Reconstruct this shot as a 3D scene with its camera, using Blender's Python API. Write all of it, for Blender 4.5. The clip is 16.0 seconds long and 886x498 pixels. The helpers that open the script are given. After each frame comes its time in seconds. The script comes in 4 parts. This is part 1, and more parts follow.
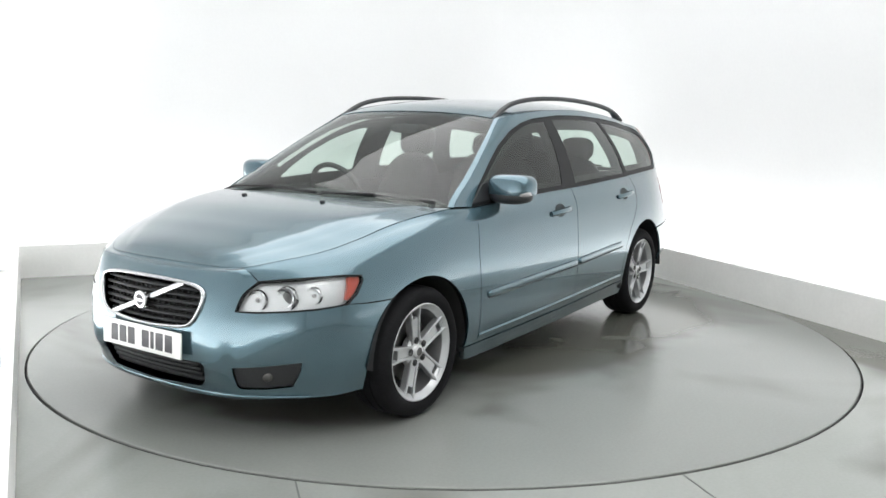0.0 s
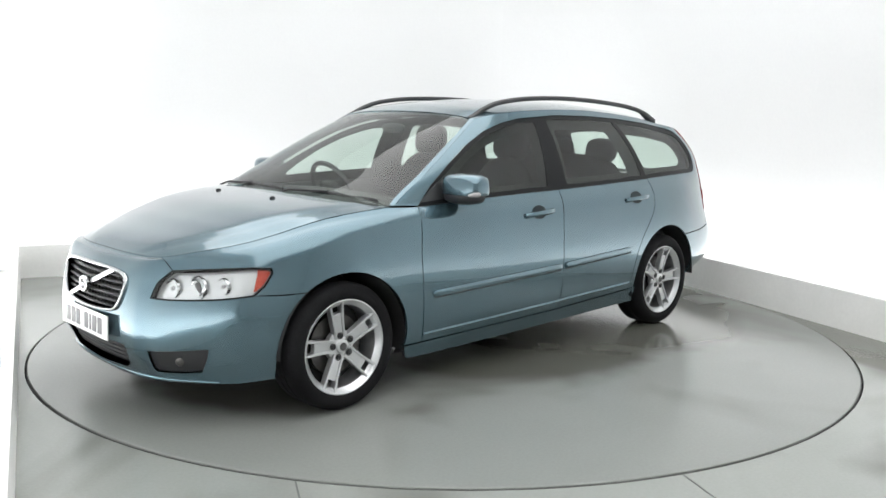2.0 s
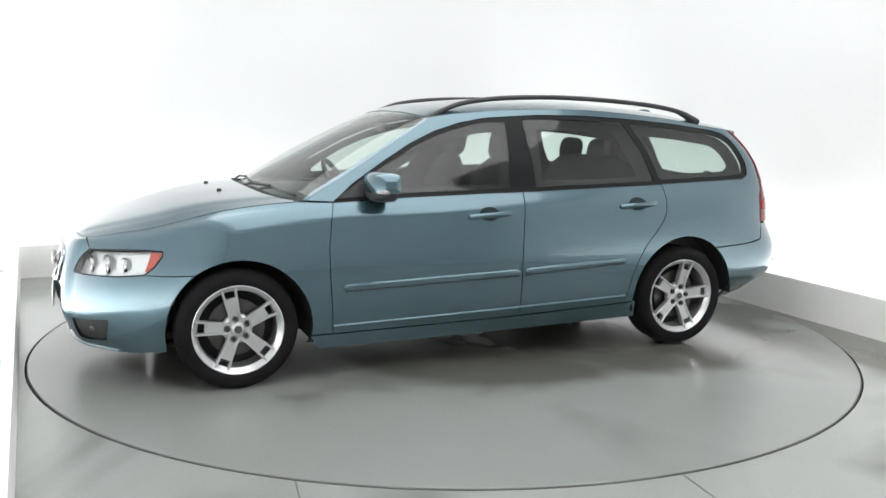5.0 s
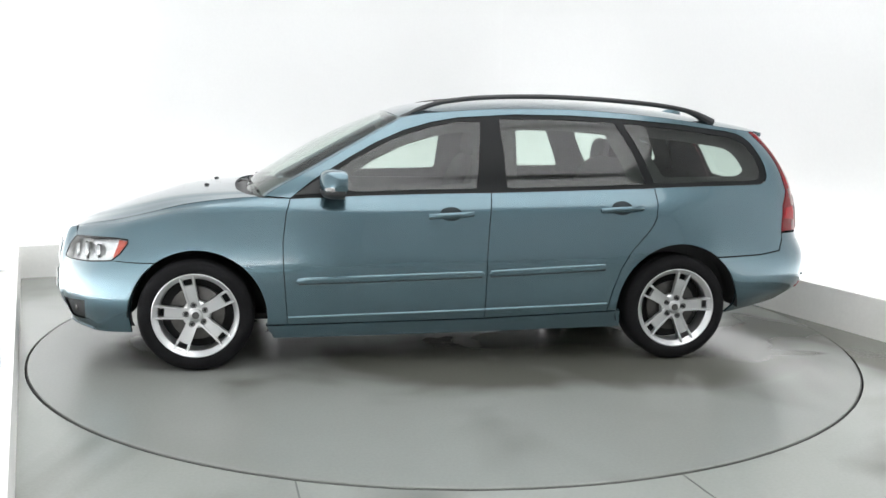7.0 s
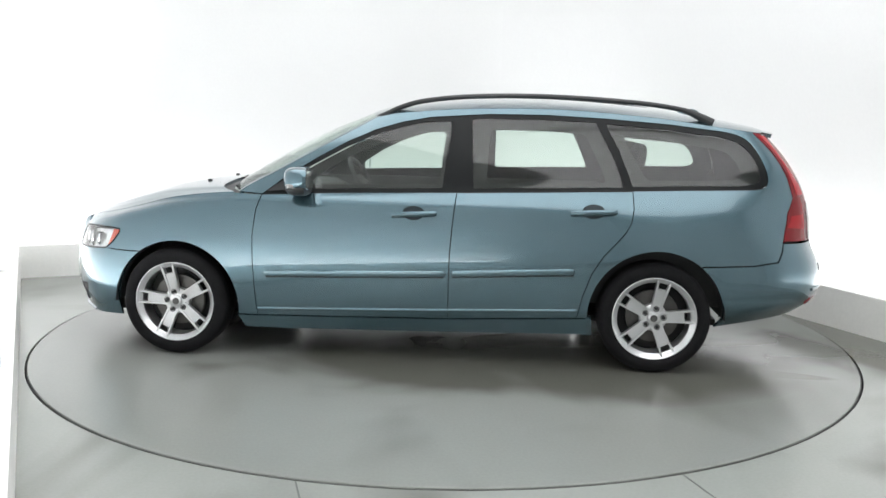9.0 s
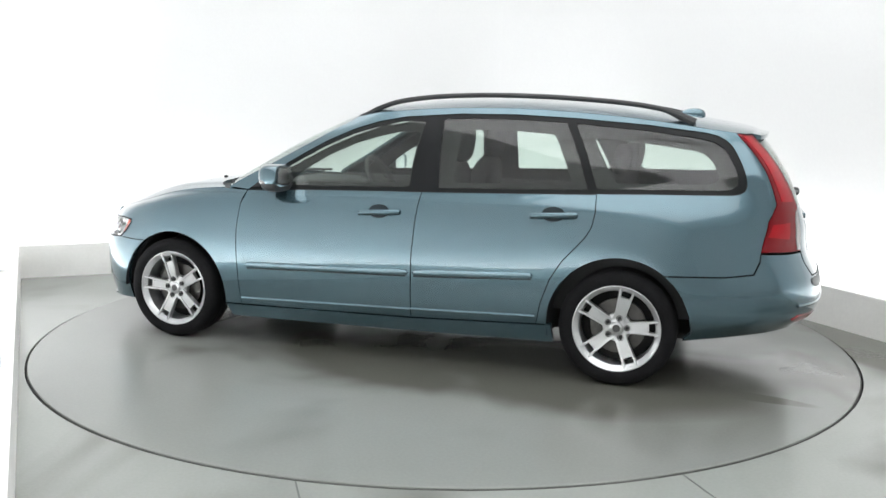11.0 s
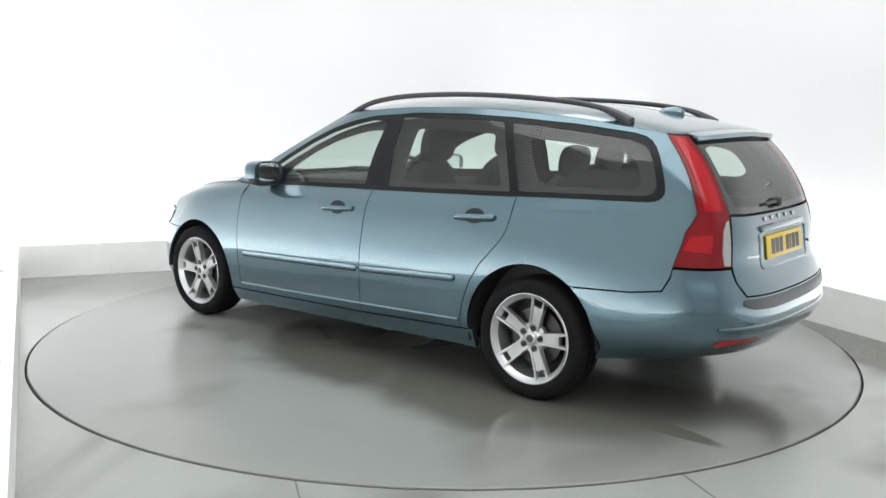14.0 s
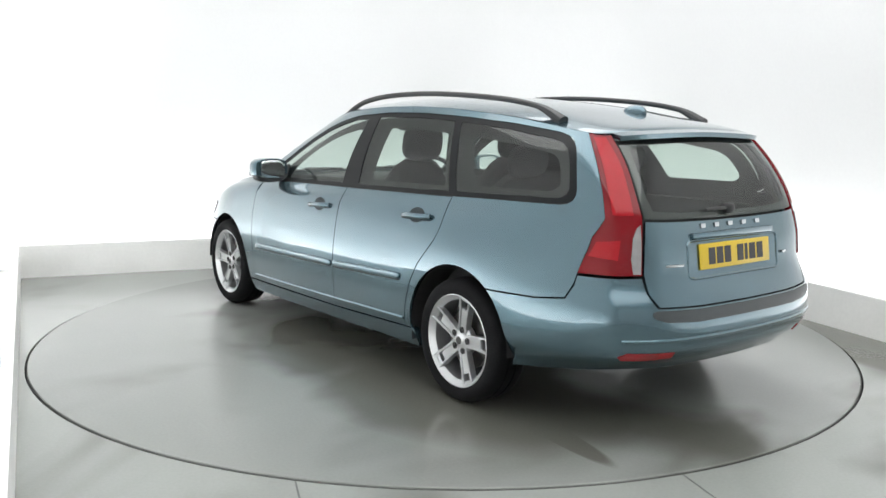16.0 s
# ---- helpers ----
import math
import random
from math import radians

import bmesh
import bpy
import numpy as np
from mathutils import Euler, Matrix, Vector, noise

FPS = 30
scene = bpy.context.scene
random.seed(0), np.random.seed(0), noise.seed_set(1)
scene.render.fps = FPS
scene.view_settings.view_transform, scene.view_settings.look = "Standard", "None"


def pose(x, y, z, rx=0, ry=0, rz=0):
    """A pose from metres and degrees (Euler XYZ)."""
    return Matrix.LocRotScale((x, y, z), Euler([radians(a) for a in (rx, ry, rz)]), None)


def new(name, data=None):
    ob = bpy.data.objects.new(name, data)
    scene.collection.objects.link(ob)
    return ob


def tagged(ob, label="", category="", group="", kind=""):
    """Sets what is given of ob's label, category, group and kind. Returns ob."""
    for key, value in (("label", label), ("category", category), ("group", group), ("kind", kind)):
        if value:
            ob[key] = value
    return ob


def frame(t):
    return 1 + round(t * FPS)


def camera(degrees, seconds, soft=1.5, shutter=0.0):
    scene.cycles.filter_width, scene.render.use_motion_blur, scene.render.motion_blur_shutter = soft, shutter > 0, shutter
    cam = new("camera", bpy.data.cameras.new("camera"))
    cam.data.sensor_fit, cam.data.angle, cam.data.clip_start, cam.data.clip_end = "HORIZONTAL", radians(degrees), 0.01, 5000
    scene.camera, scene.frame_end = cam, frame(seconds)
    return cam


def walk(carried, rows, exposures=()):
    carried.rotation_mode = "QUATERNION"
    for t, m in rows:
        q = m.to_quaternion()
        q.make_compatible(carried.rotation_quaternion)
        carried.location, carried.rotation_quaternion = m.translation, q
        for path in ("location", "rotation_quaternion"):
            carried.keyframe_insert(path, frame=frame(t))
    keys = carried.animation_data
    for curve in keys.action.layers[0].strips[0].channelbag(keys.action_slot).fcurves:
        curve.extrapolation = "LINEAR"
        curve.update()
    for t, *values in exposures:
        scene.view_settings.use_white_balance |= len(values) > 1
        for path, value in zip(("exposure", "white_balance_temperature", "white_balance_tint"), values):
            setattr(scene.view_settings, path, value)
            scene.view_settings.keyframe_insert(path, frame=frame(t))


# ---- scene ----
# camera: one fixed eye before the turntable
FOV = 54.25
EYE = (0.0, -5.555, 1.383)
EYE_POSE = Matrix.Translation(EYE) @ (Matrix.Rotation(radians(0.174), 4, "Z") @ Matrix.Rotation(radians(90 - 8.811), 4, "X") @ Matrix.Rotation(radians(0.990), 4, "Z"))
cam = camera(FOV, 16.0, soft=1.5)
walk(cam, [(0.0, EYE_POSE), (16.0, EYE_POSE)], exposures=[(0.0, 0.0), (16.0, 0.0)])

# turn of the table, degrees by seconds
TURN = [(0.0, 236.3), (0.5, 234.1), (1.0, 231.05), (1.5, 227.6), (2.0, 224.05), (3.0, 216.95), (4.0, 209.9), (6.5, 192.35),
        (7.0, 188.9), (8.0, 182.05), (9.0, 175.25), (11.5, 158.4), (12.0, 155.0), (13.0, 148.2), (14.0, 141.35), (15.0, 134.5), (16.0, 127.6)]
CAR_X, CAR_Y = 0.108, -0.017

# world and lights
world = bpy.data.worlds.new("studio_surround")
scene.world = world
world.use_nodes = True
world.node_tree.nodes["Background"].inputs["Color"].default_value = (0.9, 0.95, 1.0, 1)
world.node_tree.nodes["Background"].inputs["Strength"].default_value = 0.05


def area_lamp(name, m, sx, sy, power, color=(1, 1, 1)):
    data = bpy.data.lights.new(name, "AREA")
    data.shape, data.size, data.size_y, data.energy, data.color = "RECTANGLE", sx, sy, power, color
    ob = new(name, data)
    ob.matrix_world = m
    return ob
# ---------------------------------------------------------------- materials
STRIP = 138.0
SOFT_GLOW = 2.1
# Second box is unseen, added to brighten the side facing the camera.
SOFTBOXES = [(0.0, -0.1, 4.4, 4.4, "diffuser"), (0.0, -4.62, 4.4, 4.6, "fill_diffuser")]
MAT = {}


def material(name, color, rough=0.5, metal=0.0, grain=0.0, grain_scale=40.0, stain=0.0, stain_scale=2.0, bump=0.0, bump_scale=60.0,
             rough_var=0.0, coat=0.0, spec=0.5, alpha=1.0):
    """Principled surface with variation at two scales and fine relief."""
    mt = bpy.data.materials.new(name)
    mt.use_nodes = True
    nt = mt.node_tree
    b = nt.nodes["Principled BSDF"]
    b.inputs["Roughness"].default_value, b.inputs["Metallic"].default_value = rough, metal
    b.inputs["Base Color"].default_value = (*color, 1)
    b.inputs["Coat Weight"].default_value, b.inputs["Coat Roughness"].default_value = coat, 0.03
    b.inputs["Specular IOR Level"].default_value = spec
    tc = nt.nodes.new("ShaderNodeTexCoord")

    def noise_tex(scale, detail=4.0):
        t = nt.nodes.new("ShaderNodeTexNoise")
        t.inputs["Scale"].default_value, t.inputs["Detail"].default_value = scale, detail
        nt.links.new(tc.outputs["Object"], t.inputs["Vector"])
        return t.outputs["Fac"]

    def spread(sock, lo, hi):
        m = nt.nodes.new("ShaderNodeMapRange")
        m.interpolation_type = "SMOOTHSTEP"
        m.inputs["From Min"].default_value, m.inputs["From Max"].default_value = 0.2, 0.8
        m.inputs["To Min"].default_value, m.inputs["To Max"].default_value = lo, hi
        nt.links.new(sock, m.inputs["Value"])
        return m.outputs["Result"]
    if grain or stain:
        mul = nt.nodes.new("ShaderNodeMath")
        mul.operation = "MULTIPLY"
        nt.links.new(spread(noise_tex(grain_scale), 1 - grain, 1 + grain), mul.inputs[0])
        nt.links.new(spread(noise_tex(stain_scale, 6.0), 1 - stain, 1 + stain), mul.inputs[1])
        mix = nt.nodes.new("ShaderNodeVectorMath")
        mix.operation = "SCALE"
        mix.inputs[0].default_value = color
        nt.links.new(mul.outputs[0], mix.inputs["Scale"])
        nt.links.new(mix.outputs["Vector"], b.inputs["Base Color"])
    if rough_var:
        nt.links.new(spread(noise_tex(stain_scale * 1.7, 5.0), max(0.02, rough - rough_var), rough + rough_var), b.inputs["Roughness"])
    if bump:
        bp = nt.nodes.new("ShaderNodeBump")
        bp.inputs["Strength"].default_value, bp.inputs["Distance"].default_value = bump, 0.002
        nt.links.new(noise_tex(bump_scale), bp.inputs["Height"])
        nt.links.new(bp.outputs["Normal"], b.inputs["Normal"])
    MAT[name] = mt
    return mt


def emitter(name, color, strength):
    mt = bpy.data.materials.new(name)
    mt.use_nodes = True
    b = mt.node_tree.nodes["Principled BSDF"]
    b.inputs["Base Color"].default_value = (0.8, 0.8, 0.8, 1)
    b.inputs["Emission Color"].default_value, b.inputs["Emission Strength"].default_value = (*color, 1), strength
    MAT[name] = mt


material("wall", (0.775, 0.782, 0.784), 0.9, stain=0.015, stain_scale=0.8, grain=0.01)
material("plinth", (0.83, 0.83, 0.81), 0.6, stain=0.04, stain_scale=3, grain=0.02, bump=0.1)
def wet_shaded_floor(name, dry, wet_share, seed_shift, damp_shade_spots):
    """Painted concrete with damp, darker and glossier patches, scuffs and fine grain. Spots (x, y, half length, half
    width, turn, amount): spilt water, some with shade painted in.
    """
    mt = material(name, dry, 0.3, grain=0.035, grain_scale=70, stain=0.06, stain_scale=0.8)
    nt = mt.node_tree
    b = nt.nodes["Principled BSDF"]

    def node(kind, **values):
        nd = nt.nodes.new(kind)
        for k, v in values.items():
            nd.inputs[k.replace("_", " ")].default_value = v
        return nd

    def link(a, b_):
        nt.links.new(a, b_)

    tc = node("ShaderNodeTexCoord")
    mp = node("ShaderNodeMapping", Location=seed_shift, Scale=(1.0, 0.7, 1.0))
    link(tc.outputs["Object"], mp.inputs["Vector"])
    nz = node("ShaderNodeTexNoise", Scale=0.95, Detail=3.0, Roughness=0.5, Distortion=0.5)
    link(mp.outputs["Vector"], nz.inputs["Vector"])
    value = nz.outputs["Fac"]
    for x, y, rx, ry, turn, amount in damp_shade_spots:
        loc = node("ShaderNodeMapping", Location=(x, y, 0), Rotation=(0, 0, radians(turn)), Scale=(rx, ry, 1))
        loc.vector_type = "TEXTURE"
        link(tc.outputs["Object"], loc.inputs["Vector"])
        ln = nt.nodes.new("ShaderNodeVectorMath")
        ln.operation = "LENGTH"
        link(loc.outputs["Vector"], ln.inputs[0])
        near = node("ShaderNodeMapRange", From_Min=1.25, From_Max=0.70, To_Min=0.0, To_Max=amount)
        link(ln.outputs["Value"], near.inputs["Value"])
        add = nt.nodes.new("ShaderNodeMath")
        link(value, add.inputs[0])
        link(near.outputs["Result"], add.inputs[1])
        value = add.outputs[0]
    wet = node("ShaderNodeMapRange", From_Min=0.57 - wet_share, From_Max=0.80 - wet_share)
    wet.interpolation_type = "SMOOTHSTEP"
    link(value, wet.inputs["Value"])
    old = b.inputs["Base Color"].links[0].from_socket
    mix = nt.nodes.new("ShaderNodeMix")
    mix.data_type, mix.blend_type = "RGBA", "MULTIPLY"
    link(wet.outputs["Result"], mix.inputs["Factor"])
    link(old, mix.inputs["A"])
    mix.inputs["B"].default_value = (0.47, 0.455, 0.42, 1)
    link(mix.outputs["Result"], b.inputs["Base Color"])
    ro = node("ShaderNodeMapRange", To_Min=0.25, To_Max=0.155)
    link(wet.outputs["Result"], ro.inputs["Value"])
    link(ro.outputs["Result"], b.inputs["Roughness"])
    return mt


# First spot paints the shade along the right plinth; the second is damp.
wet_shaded_floor("floor", (0.285, 0.299, 0.283), 0.06, (3.1, 0.7, 0), [(2.40, 0.25, 1.2, 0.38, 113.5, 0.24), (2.45, -1.75, 0.9, 0.45, 35, 0.22)])
# Wet patches and a tyre track; those under the car also paint its shade.
wet_shaded_floor("table", (0.238, 0.250, 0.236), 0.06, (0.0, 0.0, 0), [(-0.40, 0.70, 1.35, 0.66, -2, 0.30), (-1.84, 0.77, 0.33, 0.055, -9, 0.28), (-1.95, 0.10, 0.45, 0.50, 0, 0.13), (1.5, 0.1, 0.5, 0.7, 0, 0.16)])
material("joint", (0.10, 0.105, 0.10), 0.8)
emitter("diffuser", (1, 1, 1), SOFT_GLOW)
emitter("fill_diffuser", (1, 1, 1), SOFT_GLOW * 0.95)
material("joint_dark", (0.02, 0.021, 0.02), 0.8)
# ---------------------------------------------------------------- the photo booth
BOOTH = Matrix.Rotation(radians(23.5), 4, "Z")      # booth axes: u across, v towards the back
LEFT_SIDE = Matrix.Rotation(radians(25.8), 4, "Z")   # the left side stands a little askew
U_LEFT, U_RIGHT, V_BACK, V_FRONT, WALL_TOP = -2.524, 2.52, 2.70, -9.0, 4.2


def box_mesh(bm, x0, x1, y0, y1, z0, z1, bevel=0.0):
    r = bmesh.ops.create_cube(bm, size=1)
    vs = r["verts"]
    for v in vs:
        v.co = Vector(((x0 + x1) / 2 + v.co.x * (x1 - x0), (y0 + y1) / 2 + v.co.y * (y1 - y0), (z0 + z1) / 2 + v.co.z * (z1 - z0)))
    if bevel:
        es = list({e for v in vs for e in v.link_edges})
        bmesh.ops.bevel(bm, geom=es, offset=bevel, segments=2, affect="EDGES", profile=0.5)


def mesh_ob(name, bm, material, smooth=True):
    me = bpy.data.meshes.new(name)
    bm.to_mesh(me)
    bm.free()
    ob = new(name, me)
    for m in (material if isinstance(material, (list, tuple)) else [material]):
        me.materials.append(m)
    if smooth:
        for p in me.polygons:
            p.use_smooth = True
        me.set_sharp_from_angle(angle=radians(32))
    return ob


def part(name, bm, material, parent, label="", smooth=True):
    ob = mesh_ob(name, bm, material, smooth)
    ob.parent = parent
    if label:
        tagged(ob, label)
    return ob


def structure(name, boxes, material, label, category, m=BOOTH):
    bm = bmesh.new()
    for b in boxes:
        box_mesh(bm, *b)
    ob = mesh_ob(name, bm, material)
    ob.matrix_world = m
    return tagged(ob, label, category, kind="structure")


R_TABLE = 2.495
FLOOR_Z = -0.006        # the turntable stands a little proud of the floor


def build_booth():
    # floor slab with a round pit for the turntable
    bm = bmesh.new()
    n = 160
    ring = [bm.verts.new(((R_TABLE + 0.001) * math.cos(2 * math.pi * i / n), (R_TABLE + 0.001) * math.sin(2 * math.pi * i / n), 0)) for i in range(n)]
    low = [bm.verts.new((v.co.x, v.co.y, -0.12)) for v in ring]
    far = []
    for i in range(n):
        a = 2 * math.pi * i / n
        k = 12.0 / max(abs(math.cos(a)), abs(math.sin(a)))
        far.append(bm.verts.new((k * math.cos(a), k * math.sin(a), 0)))
    for i in range(n):
        j = (i + 1) % n
        bm.faces.new((ring[i], far[i], far[j], ring[j]))
        bm.faces.new((low[i], ring[i], ring[j], low[j]))
    bm.faces.new(low)
    floor = mesh_ob("floor", bm, MAT["floor"], smooth=False)
    floor.location.z = FLOOR_Z
    tagged(floor, "grey-green glossy painted studio floor, damp in places, shade painted along the right plinth", "floor", kind="structure")

    T, GAP = 0.12, 0.45      # wall thickness, width of the light trough behind the plinths
    structure("wall_back", [(U_LEFT - 0.9, U_RIGHT + GAP - 1.0, V_BACK + GAP, V_BACK + GAP + T, -0.02, WALL_TOP)], MAT["wall"], "white matt studio wall lit from its foot", "wall")
    structure("wall_right", [(U_RIGHT + GAP, U_RIGHT + GAP + T, V_FRONT, V_BACK + GAP - 1.0, -0.02, WALL_TOP)], MAT["wall"], "white matt studio wall lit from its foot", "wall")
    structure("wall_left", [(U_LEFT - GAP - T, U_LEFT - GAP, V_FRONT, V_BACK + GAP + 0.12, -0.02, WALL_TOP)], MAT["wall"], "white matt studio wall lit from its foot", "wall", LEFT_SIDE)
    structure("wall_front", [(U_LEFT - 0.9, U_RIGHT + 0.7, V_FRONT - T, V_FRONT - 0.003, -0.02, WALL_TOP)], MAT["wall"], "white studio wall behind the camera", "wall")
    structure("ceiling", [(U_LEFT - 1.1, U_RIGHT + 0.8, V_FRONT - 0.2, V_BACK + 0.7, WALL_TOP + 0.003, WALL_TOP + 0.1)], MAT["wall"], "white studio ceiling", "ceiling")
    # the back and right walls meet in a wide soft curve
    bm = bmesh.new()
    cu, cv, rc, n = U_RIGHT + GAP - 1.0, V_BACK + GAP - 1.0, 1.0, 32
    arc = [(math.cos(math.pi / 2 * i / n), math.sin(math.pi / 2 * i / n)) for i in range(n + 1)]
    loops = [[bm.verts.new((cu + (rc + d) * c, cv + (rc + d) * s_, z)) for c, s_ in arc] for d, z in ((0, -0.02), (0, WALL_TOP), (T, WALL_TOP), (T, -0.02))]
    for k in range(4):
        for i in range(n):
            bm.faces.new((loops[k][i], loops[k][i + 1], loops[(k + 1) % 4][i + 1], loops[(k + 1) % 4][i]))
    for i in (0, n):
        bm.faces.new([lp[i] for lp in loops])
    bmesh.ops.recalc_face_normals(bm, faces=bm.faces[:])
    cove = mesh_ob("wall_corner", bm, MAT["wall"])
    cove.matrix_world = BOOTH
    tagged(cove, "white matt rounded corner of the studio walls", "wall", kind="structure")
    KH = 0.262
    structure("plinth_back", [(U_LEFT - 0.13, U_RIGHT + 0.05, V_BACK, V_BACK + 0.05, -0.02, KH)], MAT["plinth"], "low pale grey plinth board along the wall", "plinth")
    structure("plinth_right", [(U_RIGHT, U_RIGHT + 0.05, V_FRONT + 0.01, V_BACK - 0.003, -0.02, KH)], MAT["plinth"], "low pale grey plinth board along the wall", "plinth")
    structure("plinth_left", [(U_LEFT - 0.05, U_LEFT, V_FRONT + 0.01, V_BACK + 0.09, -0.02, KH)], MAT["plinth"], "low pale grey plinth board along the wall", "plinth", LEFT_SIDE)

    # strip lights hidden between plinth and wall
    z = 0.03
    area_lamp("strip_light", BOOTH @ pose((U_LEFT + U_RIGHT) / 2, V_BACK + 0.20, z, 180 - 20, 0, 0), U_RIGHT - U_LEFT + 0.3, 0.16, STRIP * 0.28)
    area_lamp("strip_light", BOOTH @ pose(U_RIGHT + 0.20, -1.4, z, 180, 20, 0), 0.16, 8.6, STRIP * 0.46)
    area_lamp("strip_light", LEFT_SIDE @ pose(U_LEFT - 0.20, -1.3, z, 180, -20, 0), 0.16, 8.7, STRIP * 1.05)

    # ceiling softboxes: one over the turntable, one unseen and added as fill
    for k, (u, v, su, sv, pw) in enumerate(SOFTBOXES):
        bm = bmesh.new()
        box_mesh(bm, -su / 2, su / 2, -sv / 2, sv / 2, 0.004, 0.12, 0.01)
        box = tagged(mesh_ob("ceiling_light", bm, MAT["plinth"]), "large white ceiling softbox, one over the turntable, one added as fill by the camera", "light", "ceiling softboxes")
        box.matrix_world = BOOTH @ pose(u, v, WALL_TOP - 0.12)
        bm = bmesh.new()
        box_mesh(bm, -su / 2 + 0.03, su / 2 - 0.03, -sv / 2 + 0.03, sv / 2 - 0.03, -0.004, 0.002)
        part("diffuser", bm, MAT[pw], box, "glowing white diffuser")

    # dark joints in the floor paint
    for k, (x0, y0, x1, y1) in enumerate(((-0.557, -2.435, -0.47, -2.75), (0.955, -2.31, 1.09, -2.75))):
        bm = bmesh.new()
        L = math.hypot(x1 - x0, y1 - y0)
        box_mesh(bm, 0, L, -0.0035, 0.0035, 0.0, 0.0012)
        j = mesh_ob("floor_joint", bm, MAT["joint"])
        j.matrix_world = pose(x0, y0, FLOOR_Z, 0, 0, math.degrees(math.atan2(y1 - y0, x1 - x0)))
        tagged(j, "thin dark joint in the floor", "joint", kind="structure")

    # turntable disc
    bm = bmesh.new()
    n = 192
    def circle(r, z):
        return [bm.verts.new((r * math.cos(2 * math.pi * i / n), r * math.sin(2 * math.pi * i / n), z)) for i in range(n)]
    rings = [circle(R_TABLE - 0.012, -0.1), circle(R_TABLE - 0.012, -0.004), circle(R_TABLE - 0.016, 0)]
    for a, b in zip(rings, rings[1:]):
        for i in range(n):
            bm.faces.new((a[i], a[(i + 1) % n], b[(i + 1) % n], b[i]))
    bm.faces.new(rings[-1])
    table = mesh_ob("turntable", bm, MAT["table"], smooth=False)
    bm = bmesh.new()
    lo = [bm.verts.new(((R_TABLE - d) * math.cos(2 * math.pi * i / n), (R_TABLE - d) * math.sin(2 * math.pi * i / n), zz)) for d, zz in ((0.012, -0.05), (0.006, -0.05), (0.006, -0.012), (0.012, -0.010)) for i in range(n)]
    for k in range(3):
        for i in range(n):
            bm.faces.new((lo[k * n + i], lo[k * n + (i + 1) % n], lo[(k + 1) * n + (i + 1) % n], lo[(k + 1) * n + i]))
    part("edge_ring", bm, MAT["joint_dark"], table, "dark rubber edge ring of the turntable")
    return tagged(table, "round grey-green painted turntable flush with the floor, wet in patches, shade under the car painted in", "turntable")


turntable = build_booth()
# ---------------------------------------------------------------- body surface
# control net: columns from the nose round the flank to the tail, rows from the sill to the roof edge (metres)
from mathutils.geometry import delaunay_2d_cdt
